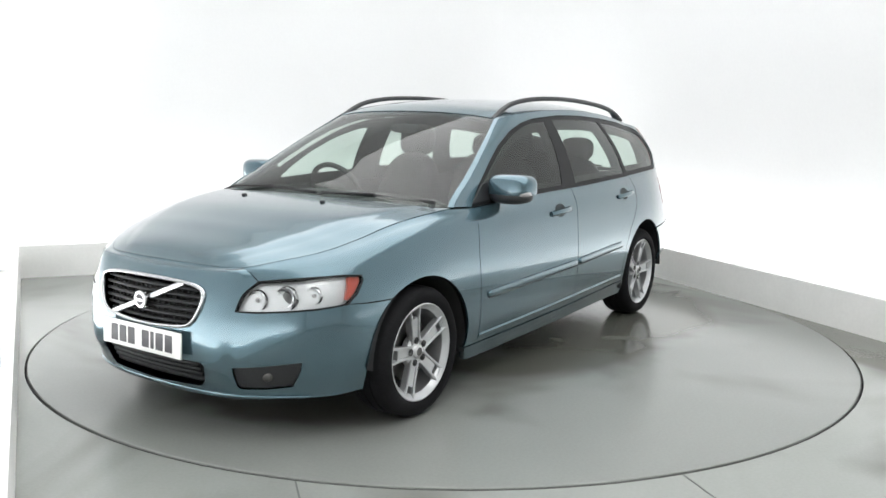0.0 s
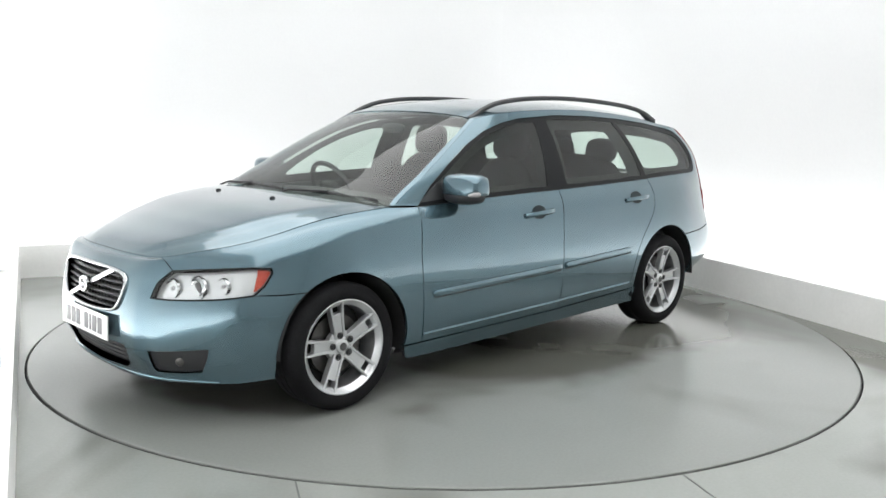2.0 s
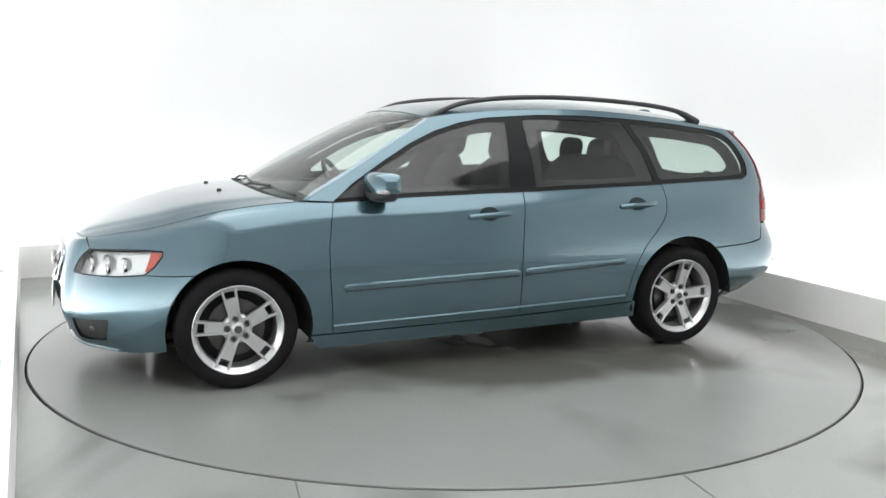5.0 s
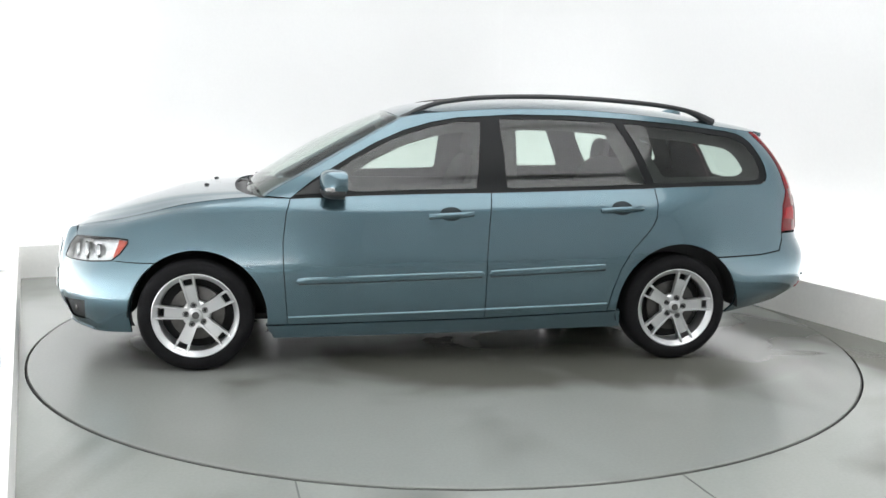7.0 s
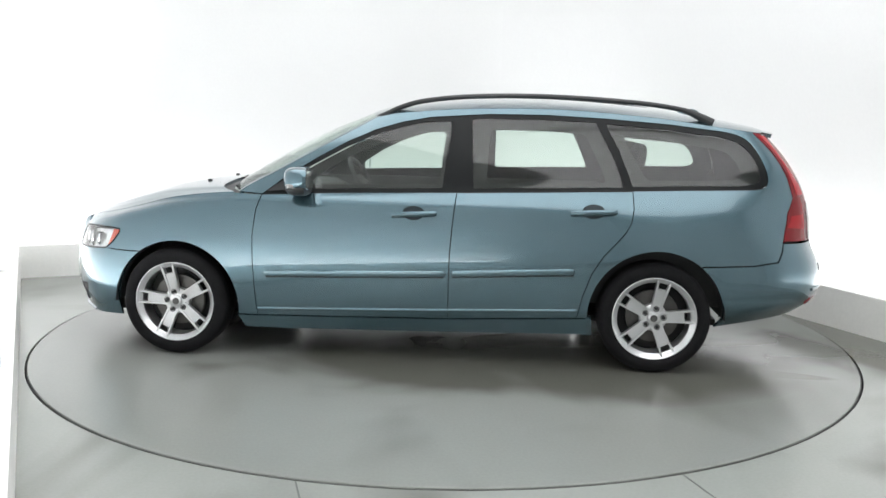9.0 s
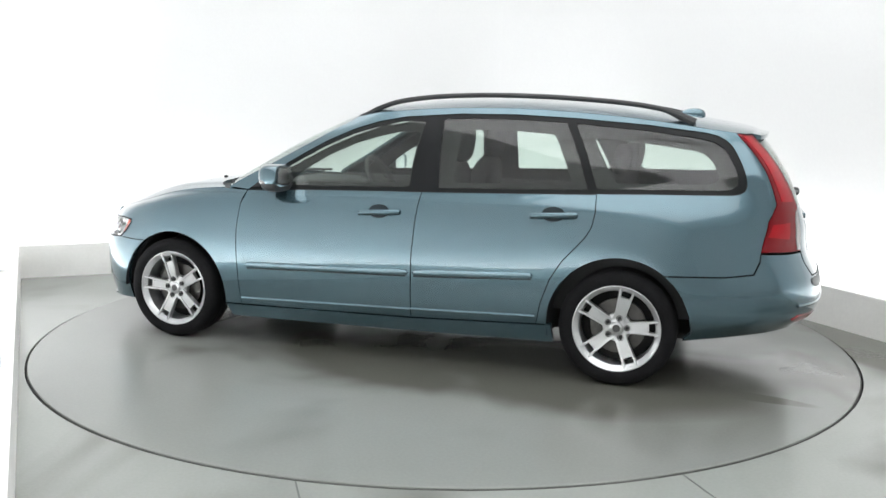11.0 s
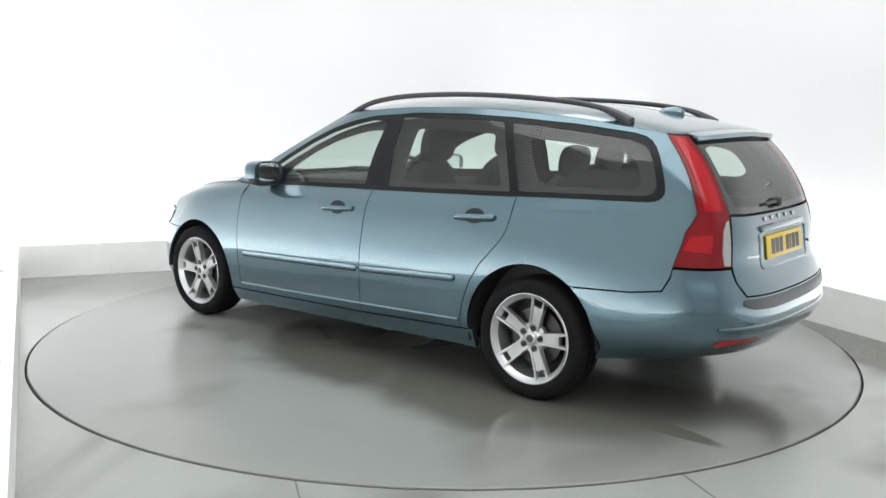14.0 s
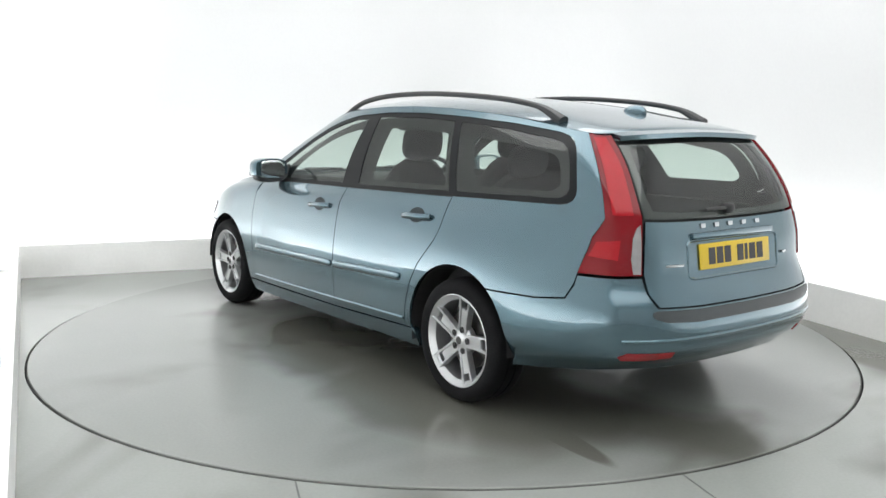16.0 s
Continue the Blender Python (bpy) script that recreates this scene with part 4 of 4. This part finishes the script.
            for p, q in zip(rows_, rows_[1:]):
                for j in range(2):
                    bm.faces.new((p[j], p[j + 1], q[j + 1], q[j]))
            cap = [r_[2] for r_ in rows_]
            bm.faces.new(cap)
            part("wheel_housing", bm, MAT["dark_liner"], car)


def at_front(y, z, lift=0.0):
    u, v = invert("f", abs(y), z)
    lift = lift + float(nose_bulge(u, v))
    q = surf(u, v)[0] + normals_of(np.array([u]), np.array([v]))[0] * lift
    return np.array((q[0], q[1] * (1 if y >= 0 else -1), q[2]))


def at_rear(y, z, lift=0.0):
    u, v = invert("r", abs(y), z)
    q = surf(u, v)[0] + normals_of(np.array([u]), np.array([v]))[0] * lift
    return np.array((q[0], q[1] * (1 if y >= 0 else -1), q[2]))


def lathe(bm, profile, n=32, axis="z"):
    """Revolve (radius, height) pairs round the axis into the bmesh."""
    rings = []
    for r, h in profile:
        if r < 1e-6:
            rings.append([bm.verts.new((0, 0, h) if axis == "z" else (0, h, 0))])
        else:
            rings.append([bm.verts.new((r * math.cos(2 * math.pi * i / n), r * math.sin(2 * math.pi * i / n), h) if axis == "z" else
                                       (r * math.cos(2 * math.pi * i / n), h, -r * math.sin(2 * math.pi * i / n))) for i in range(n)])
    for a, b in zip(rings, rings[1:]):
        for i in range(n):
            j = (i + 1) % n
            if len(a) == 1:
                bm.faces.new((a[0], b[i], b[j]))
            elif len(b) == 1:
                bm.faces.new((a[i], b[0], a[j]))
            else:
                bm.faces.new((a[i], b[i], b[j], a[j]))
    bmesh.ops.recalc_face_normals(bm, faces=bm.faces[:])


def tube(name, pts, rx, rz, material, parent, label="", closed=False, squareness=2, widths=None):
    """A bar with a rounded section (half sizes rx across, rz up) swept along points."""
    pts = [Vector([float(k) for k in p]) for p in pts]
    n, m = len(pts), 10
    bm = bmesh.new()
    rings = []
    for i, p in enumerate(pts):
        a, b = pts[(i - 1) % n] if closed or i else p, pts[(i + 1) % n] if closed or i < n - 1 else p
        t = (b - a).normalized()
        side = t.cross(Vector((0, 0, 1)))
        if side.length < 1e-3:
            side = Vector((0, 1, 0))
        side.normalize()
        up = side.cross(t).normalized()
        k = widths[i] if widths else 1.0
        ring = []
        for j in range(m):
            c, s = math.cos(2 * math.pi * j / m), math.sin(2 * math.pi * j / m)
            ring.append(bm.verts.new(p + side * (rx * k * math.copysign(abs(c) ** (2 / squareness), c)) + up * (rz * k * math.copysign(abs(s) ** (2 / squareness), s))))
        rings.append(ring)
    for i in range(n if closed else n - 1):
        a, b = rings[i], rings[(i + 1) % n]
        for j in range(m):
            bm.faces.new((a[j], a[(j + 1) % m], b[(j + 1) % m], b[j]))
    if not closed:
        bm.faces.new(rings[0][::-1])
        bm.faces.new(rings[-1])
    bmesh.ops.recalc_face_normals(bm, faces=bm.faces[:])
    return part(name, bm, material, parent, label)


def blob(bm, cx, cy, cz, sx, sy, sz, power=2.6, seg=20, rings=12):
    """A rounded box: superellipsoid with the given half sizes."""
    r = bmesh.ops.create_uvsphere(bm, u_segments=seg, v_segments=rings, radius=1)
    for v in r["verts"]:
        c = v.co
        k = (abs(c.x) ** power + abs(c.y) ** power + abs(c.z) ** power) ** (-1 / power)
        v.co = Vector((cx + c.x * k * sx, cy + c.y * k * sy, cz + c.z * k * sz))
    return r["verts"]


# upper skins
COWL_G = net_curve([(1.0, .80, .938), (1.09, .62, .947), (1.135, .3, .955), (1.145, 0, .957), (1.135, -.3, .955), (1.09, -.62, .947), (1.0, -.80, .938)])
COWL_B = net_curve([(1.03, .795, .936), (1.15, .62, .946), (1.195, .3, .957), (1.205, 0, .96), (1.195, -.3, .957), (1.15, -.62, .946), (1.03, -.795, .936)])
WS_TOP = net_curve([(.25, .595, 1.365), (.29, .46, 1.386), (.31, .25, 1.40), (.315, 0, 1.405), (.31, -.25, 1.40), (.29, -.46, 1.386), (.25, -.595, 1.365)])


def sub(fn, a, b):
    return lambda t: fn(a + (b - a) * t)


def build_upper():
    pillar = lambda t: surf(7.0, 5 + 3 * t)[0]
    ws = coons(pillar, COWL_G, WS_TOP, lambda a, b: np.array((0.03, 0, 0.035)) * (16 * a * (1 - a) * b * (1 - b)) * 0.9, 25, 41)
    k = 2
    for s in (0, 1):
        strip = ws[:, :k] if s == 0 else ws[:, -k:]
        skin("windscreen_pillar", grid_data(strip, 0.02, (1, 0, 1)), MAT["paint"], car)
    skin("windscreen", grid_data(ws[:, k - 1:-k + 1] - np.array((0.003, 0, 0.003)), 0.004, (1, 0, 1)), MAT["window_glass"], car, "clear green-tinted windscreen")
    # black lower scuttle between bonnet and glass
    P = np.array([[COWL_B(t) * (1 - f) + COWL_G(t) * f - np.array((0, 0, 0.012 + 0.01 * math.sin(math.pi * f))) for t in np.linspace(0.02, 0.98, 31)] for f in np.linspace(-0.1, 1.15, 7)])
    skin("scuttle_panel", grid_data(P, 0.02), MAT["black_plastic"], car, "black plastic scuttle panel")
    # bonnet
    left = lambda t: surf(2.0 + 4.93 * t, 5.0)[0]
    front = lambda t: surf(2 - 4 * t, 5.0)[0] if t <= 0.5 else surf(4 * t - 2, 5.0)[0] * (1, -1, 1)
    e0 = left(1.0)
    cb = lambda t: COWL_B(t) + (np.array((e0[0], e0[1] * (1 - 2 * t), e0[2])) - np.array((1.03, .795 * (1 - 2 * t), .936))) * abs(1 - 2 * t) ** 4
    bon = coons(left, front, cb, lambda a, b: np.array((0, 0, 1)) * (0.022 * math.sin(math.pi * a) ** 1.1 * (1 - abs(2 * b - 1) ** 2.2) + 0.006 * float(smooth(a, 0.0, 0.15)) * (1 - float(smooth(abs(2 * b - 1), 0.46 + 0.22 * a, 0.62 + 0.22 * a)))), 44, 81)
    skin("bonnet", grid_data(bon, 0.02), MAT["paint"], car, "long painted bonnet")
    # roof
    rl = lambda t: surf(7.0 + 7.0 * t, 8.0)[0]
    rb = lambda t: surf(14 + 4 * t, 8.0)[0] if t <= 0.5 else surf(18 - 4 * t, 8.0)[0] * (1, -1, 1)
    roof = coons(rl, WS_TOP, rb, lambda a, b: np.array((0, 0, 0.034)) * (math.sin(math.pi * a) ** 0.5 * (1 - (2 * b - 1) ** 2)), 36, 33)
    skin("roof", grid_data(roof, 0.015), MAT["paint"], car)
    skin("roof_lining", grid_data(roof[2:-1, 2:-2] - np.array((0, 0, 0.03)), 0.01), MAT["headliner"], car, "pale cloth roof lining")
    # tailgate spoiler
    P = np.array([[rb(t) + np.array((-0.075 * f + 0.02, 0, 0.006 - 0.016 * f)) for t in np.linspace(0.06, 0.94, 25)] for f in np.linspace(0, 1, 5)])
    skin("roof_spoiler", grid_data(P, 0.022), MAT["paint"], car, "painted roof spoiler over the rear window")
    # aerial fin
    bm = bmesh.new()
    blob(bm, 0, 0, 0, 0.075, 0.035, 0.042, 2.2)
    f = part("aerial_fin", bm, MAT["paint"], car, "small painted aerial fin")
    f.matrix_local = pose(-1.60, -0.01, 1.405, 0, 6, 0)
    # roof rails
    rail = [(.245, .555, 1.358), (.19, .555, 1.39), (.12, .553, 1.422), (0, .55, 1.458), (-.23, .55, 1.486), (-.557, .55, 1.497), (-.885, .545, 1.49), (-1.22, .54, 1.468), (-1.42, .535, 1.443), (-1.52, .53, 1.418), (-1.64, .525, 1.362)]
    cur = net_curve(rail)
    pts = [cur(t) for t in np.linspace(0, 1, 41)]
    w = [1.0 + 0.5 * max(0, 1 - t / 0.08) + 0.9 * max(0, (t - 0.86) / 0.14) for t in np.linspace(0, 1, 41)]
    for s in (1, -1):
        tube("roof_rail", [q * (1, s, 1) for q in pts], 0.017, 0.0145, MAT["black_plastic"], car, "matt black roof rail", widths=w)
    # wipers
    for y0, y1 in ((-0.62, 0.02), (0.05, 0.66)):
        ts = [(0.80 - y) / 1.6 for y in (y0, y1)]
        a, b = COWL_G(ts[0]), COWL_G(ts[1])
        tube("wiper_blade", [a + np.array((-0.02, 0, 0.018)), (a + b) / 2 + np.array((0.0, 0, 0.024)), b + np.array((-0.01, 0, 0.016))], 0.006, 0.008, MAT["black_plastic"], car)
        tube("wiper_arm", [a + np.array((0.05, 0, 0.0)), a * 0.9 + b * 0.1 + np.array((0.03, 0, 0.022)), (a + b) / 2 + np.array((0.005, 0, 0.034))], 0.008, 0.006, MAT["black_plastic"], car)
    for y in (0.27, -0.27):
        bm = bmesh.new()
        blob(bm, 0, 0, 0, 0.014, 0.012, 0.008)
        o = part("washer_nozzle", bm, MAT["black_plastic"], car)
        o.matrix_local = Matrix.Translation((1.36, y, bonnet_height(bon, 1.36, y) + 0.004))
    # rear wiper
    a, b = at_rear(0.0, 0.985, 0.012), at_rear(0.17, 0.985, 0.010)
    w = tube("rear_wiper", [a, (a + b) / 2 + np.array((-0.008, 0, 0.004)), b], 0.008, 0.008, MAT["black_plastic"], car)
    bm = bmesh.new()
    blob(bm, 0, 0, 0, 0.025, 0.03, 0.024)
    o = part("wiper_hub", bm, MAT["black_plastic"], w)
    o.matrix_local = Matrix.Translation(a)


def bonnet_height(P, x, y):
    q = P.reshape(-1, 3)
    return q[np.argmin((q[:, 0] - x) ** 2 + (q[:, 1] - y) ** 2), 2]


def build_mirrors():
    for s in (1, -1):
        bm = bmesh.new()
        vs = blob(bm, 0, 0, 0, 0.085, 0.122, 0.07, 3.2, 32, 20)
        for v in vs:
            if v.co.x < -0.045:
                v.co.x = -0.045
            v.co.x -= 0.25 * max(0, v.co.y * s) * 0.55
            if v.co.z < -0.035:
                v.co.z = -0.035 + (v.co.z + 0.035) * 0.15
        shell = part("door_mirror", bm, MAT["paint"], car, "painted mirror housing with clear indicator")
        shell.matrix_local = pose(0.625, 0.91 * s, 1.02)
        bm = bmesh.new()
        vs = blob(bm, 0, 0, 0, 0.08, 0.112, 0.045, 2.6, 24, 12)
        for v in vs:
            v.co.x -= 0.25 * max(0, v.co.y * s) * 0.55
            v.co.x = max(v.co.x, -0.047)
        o = part("lower_housing", bm, MAT["black_plastic"], shell, "black lower mirror housing")
        o.matrix_local = pose(0, -0.006 * s, -0.042)
        bm = bmesh.new()
        blob(bm, 0, 0, 0, 0.038, 0.034, 0.017, 3)
        o = part("indicator", bm, MAT["clear_lens"], shell, "clear side indicator")
        o.matrix_local = pose(0.022, 0.084 * s, -0.028, 0, 0, -50 * s)
        bm = bmesh.new()
        blob(bm, 0, 0, 0, 0.004, 0.095, 0.055, 3.5)
        o = part("mirror_glass", bm, MAT["mirror_glass"], shell)
        o.matrix_local = pose(-0.052, 0, 0.0, 0, 0, 0)
        tube("mirror_arm", [(0.63, 0.79 * s, 0.955), (0.635, 0.83 * s, 0.965), (0.635, 0.88 * s, 0.985)], 0.045, 0.02, MAT["black_plastic"], shell).matrix_local = pose(-0.625, -0.91 * s, -1.02)
        bm = bmesh.new()
        q = [surf(*invert("s", x, z))[0] for x, z in ((0.845, 0.945), (0.70, 0.955), (0.58, 0.965), (0.60, 1.05), (0.70, 1.035))]
        top = [bm.verts.new((p[0], (p[1] + 0.003) * s, p[2])) for p in q]
        low = [bm.verts.new((p[0], (p[1] - 0.012) * s, p[2])) for p in q]
        bm.faces.new(top)
        for i in range(len(q)):
            bm.faces.new((top[i], low[i], low[(i + 1) % len(q)], top[(i + 1) % len(q)]))
        bmesh.ops.recalc_face_normals(bm, faces=bm.faces[:])
        part("mirror_sail", bm, MAT["black_plastic"], car)


R_TYRE, R_RIM = 0.305, 0.228


def build_wheel(x, y, z, turn, s):
    bm = bmesh.new()
    lathe(bm, [(0.205, -0.19), (0.218, -0.185), (0.205, -0.16), (0.195, -0.09), (0.198, -0.03), (0.214, -0.012), (0.224, -0.004), (0.230, -0.006), (0.231, -0.012)], 56, "y")
    wheel = part("wheel", bm, MAT["alloy"], car, "silver alloy wheel with five forked spokes")
    wheel.matrix_local = pose(x, y * s, z, 0, 0, 0 if s > 0 else 180) @ pose(0, 0, 0, 0, turn, 0)
    bm = bmesh.new()
    lathe(bm, [(0.222, -0.012), (0.232, -0.002), (0.243, 0.004), (0.262, 0.006), (0.282, 0.0), (0.296, -0.014), (0.3035, -0.032), (R_TYRE, -0.06), (R_TYRE, -0.075), (0.3, -0.077), (0.3, -0.083), (R_TYRE, -0.085),
               (R_TYRE, -0.125), (0.3, -0.127), (0.3, -0.133), (R_TYRE, -0.135), (0.3035, -0.175), (0.295, -0.19), (0.26, -0.205), (0.222, -0.195)], 64, "y")
    part("tyre", bm, MAT["rubber"], wheel, "black road tyre")
    # spokes: two ridges with a sunk web between them and a slot at the outer end
    def ring_y(r):
        return -0.030 + 0.018 * (r / 0.22) ** 2 - 0.008 * max(0, 1 - r / 0.07)
    for k in range(5):
        bm = bmesh.new()
        a = radians(72 * k)
        bars = [([(0.040, 0.0325), (0.080, 0.0300), (0.150, 0.0345), (0.226, 0.0410), (0.226, 0.0290), (0.150, 0.0225), (0.080, 0.0190), (0.040, 0.0190)], 0.003),
                ([(0.040, -0.0325), (0.080, -0.0300), (0.150, -0.0345), (0.226, -0.0410), (0.226, -0.0290), (0.150, -0.0225), (0.080, -0.0190), (0.040, -0.0190)], 0.003),
                ([(0.030, 0.0195), (0.080, 0.0195), (0.164, 0.0240), (0.164, -0.0240), (0.080, -0.0195), (0.030, -0.0195)], -0.0035),
                ([(0.206, 0.0295), (0.226, 0.0295), (0.226, -0.0295), (0.206, -0.0295)], -0.002)]
        for poly, ridge in bars:
            top, low = [], []
            for r, t in poly:
                rr = math.hypot(r, t)
                X, Z = r * math.cos(a) - t * math.sin(a), r * math.sin(a) + t * math.cos(a)
                crown = ring_y(rr) + ridge
                top.append(bm.verts.new((X, crown, Z)))
                low.append(bm.verts.new((X, crown - 0.032 - ridge, Z)))
            bm.faces.new(top)
            bm.faces.new(low[::-1])
            for i in range(len(top)):
                j = (i + 1) % len(top)
                bm.faces.new((top[i], low[i], low[j], top[j]))
        bmesh.ops.recalc_face_normals(bm, faces=bm.faces[:])
        es = [e for e in bm.edges if len(e.link_faces) == 2 and e.calc_face_angle(0) > 0.9 and (e.verts[0].co.y + e.verts[1].co.y) / 2 > ring_y(0.13) - 0.012]
        bmesh.ops.bevel(bm, geom=es, offset=0.0028, segments=2, affect="EDGES")
        part("spoke", bm, MAT["alloy"], wheel)
        # bolt in its dark pocket, at the root of the spoke
        bm = bmesh.new()
        lathe(bm, [(0.0165, 0.0), (0.0165, 0.003), (0.0135, 0.0035), (0.0125, -0.008)], 14, "y")
        pocket = part("bolt_pocket", bm, MAT["dark_metal"], wheel)
        pocket.matrix_local = pose(0.054 * math.cos(a), -0.031, 0.054 * math.sin(a))
        bm = bmesh.new()
        lathe(bm, [(0.0, 0.004), (0.007, 0.005), (0.0105, 0.003), (0.0115, 0.0), (0.0115, -0.012)], 6, "y")
        o = part("wheel_bolt", bm, MAT["black_plastic"], wheel)
        o.matrix_local = pose(0.054 * math.cos(a), -0.030, 0.054 * math.sin(a))
    bm = bmesh.new()
    lathe(bm, [(0.0, -0.020), (0.024, -0.021), (0.031, -0.025), (0.0335, -0.031), (0.036, -0.033), (0.062, -0.036), (0.074, -0.044), (0.077, -0.07)], 30, "y")
    part("centre_cap", bm, MAT["alloy"], wheel)
    bm = bmesh.new()
    lathe(bm, [(0.0, -0.018), (0.019, -0.0185), (0.020, -0.022)], 20, "y")
    part("cap_badge", bm, MAT["dark_metal"], wheel)
    bm = bmesh.new()
    lathe(bm, [(0.07, -0.085), (0.145, -0.085), (0.145, -0.11), (0.07, -0.11)], 40, "y")
    part("brake_disc", bm, MAT["brake_steel"], wheel)
    bm = bmesh.new()
    lathe(bm, [(0.0, -0.13), (0.2, -0.14), (0.2, -0.15)], 32, "y")
    part("wheel_back", bm, MAT["dark_liner"], wheel)


def build_plates():
    for name, yaw, x, z, mat, tilt, label in (("front_number_plate", 0, at_front(0.15, 0.41, 0)[0] + 0.018, 0.412, "plate_white", -2, "white front number plate with dark characters"),
                                              ("rear_number_plate", 180, at_rear(0.15, 0.785, 0)[0] - 0.008, 0.790, "plate_yellow", -8, "yellow rear number plate with dark characters")):
        bm = bmesh.new()
        box_mesh(bm, -0.004, 0.004, -0.262, 0.262, -0.0565, 0.0565, 0.003)
        pl = part(name, bm, MAT[mat], car, label)
        pl.matrix_local = pose(x, 0, z, 0, 0, yaw) @ pose(0, 0, 0, 0, tilt, 0)
        for k in range(7):
            bm = bmesh.new()
            w = 0.021 if k == 2 else 0.047
            box_mesh(bm, 0.0035, 0.0052, -w / 2, w / 2, -0.037, 0.037, 0.0)
            o = part("character_bar", bm, MAT["plate_ink"], pl)
            o.matrix_local = pose(0, 0.214 - (0.03, 0.09, 0.137, 0.182, 0.277, 0.335, 0.393)[k], 0)


def build_seat(x, y, z0=0.30, head=True):
    bm = bmesh.new()
    blob(bm, x, y, z0 + 0.14, 0.27, 0.25, 0.10, 3.2)
    seat = part("front_seat", bm, MAT["seat_cloth"], car, "dark cloth front seat with headrest")
    bm = bmesh.new()
    vs = blob(bm, 0, 0, 0, 0.09, 0.255, 0.37, 3.0)
    for v in vs:
        v.co.y *= 1 - 0.18 * max(0, v.co.z / 0.37)
    o = part("backrest", bm, MAT["seat_cloth"], seat)
    o.matrix_local = pose(x - 0.30, y, z0 + 0.47, 0, -16, 0)
    bm = bmesh.new()
    blob(bm, 0, 0, 0, 0.05, 0.135, 0.105, 3.2)
    o = part("headrest", bm, MAT["seat_cloth"], seat)
    o.matrix_local = pose(x - 0.425, y, z0 + 0.915, 0, -10, 0)
    for d in (-0.05, 0.05):
        tube("headrest_post", [(x - 0.40, y + d, z0 + 0.76), (x - 0.42, y + d, z0 + 0.86)], 0.006, 0.006, MAT["chrome"], seat)


def build_cabin():
    for y in (0.37, -0.37):
        build_seat(0.10, y)
    bm = bmesh.new()
    blob(bm, -0.86, 0, 0.43, 0.27, 0.64, 0.11, 3.4)
    bench = part("rear_bench", bm, MAT["seat_cloth"], car, "dark cloth rear bench with three headrests")
    bm = bmesh.new()
    blob(bm, 0, 0, 0, 0.08, 0.63, 0.34, 3.6)
    o = part("backrest", bm, MAT["seat_cloth"], bench)
    o.matrix_local = pose(-1.14, 0, 0.80, 0, -18, 0)
    for y in (0.38, 0, -0.38):
        bm = bmesh.new()
        blob(bm, 0, 0, 0, 0.045, 0.125, 0.085, 3.0)
        o = part("headrest", bm, MAT["seat_cloth"], bench)
        o.matrix_local = pose(-1.255, y, 1.155, 0, -10, 0)
    bm = bmesh.new()
    vs = blob(bm, 0.86, 0, 0.80, 0.26, 0.70, 0.155, 3.6)
    part("dashboard", bm, MAT["cabin_plastic"], car, "dark grey dashboard")
    pts = [(0.19 * math.cos(2 * math.pi * k / 32), 0.19 * math.sin(2 * math.pi * k / 32), 0) for k in range(32)]
    w = tube("steering_wheel", [(p[0], p[1], 0) for p in pts], 0.016, 0.016, MAT["cabin_plastic"], car, "dark steering wheel", closed=True)
    w.matrix_local = pose(0.50, -0.37, 0.91, 0, -62, 0)
    bm = bmesh.new()
    blob(bm, 0, 0, -0.02, 0.07, 0.09, 0.03, 3)
    box_mesh(bm, -0.018, 0.018, -0.185, 0.185, -0.012, 0.004)
    part("wheel_boss", bm, MAT["cabin_plastic"], w)
    bm = bmesh.new()
    blob(bm, 0.33, 0, 1.30, 0.018, 0.10, 0.028, 3)
    part("rear_view_mirror", bm, MAT["cabin_plastic"], car)
    bm = bmesh.new()
    box_mesh(bm, -1.72, 1.7, -0.58, 0.58, 0.21, 0.25, 0.01)
    part("underbody", bm, MAT["dark_liner"], car)
    bm = bmesh.new()
    box_mesh(bm, -2.0, -1.2, -0.66, 0.66, 0.60, 0.64, 0.01)
    part("boot_floor", bm, MAT["cabin_plastic"], car)
    # door cards under the windows
    for s in (1, -1):
        bm = bmesh.new()
        box_mesh(bm, -1.95, 0.95, 0.70 * s - 0.02, 0.70 * s + 0.02, 0.35, 0.94, 0.01)
        part("door_card", bm, MAT["cabin_plastic"], car)


build_body()
build_upper()
build_mirrors()
for xw, turn_f in ((1.365, 66), (-1.325, 41)):
    for s_ in (1, -1):
        build_wheel(xw, 0.885, 0.305, turn_f, s_)
build_plates()
build_cabin()


def motions():
    walk(turntable, [(t, pose(0, 0, 0, 0, 0, a)) for t, a in TURN])
    walk(car, [(t, pose(0, 0, 0, 0, 0, a) @ pose(CAR_X, CAR_Y, 0)) for t, a in TURN])


motions()
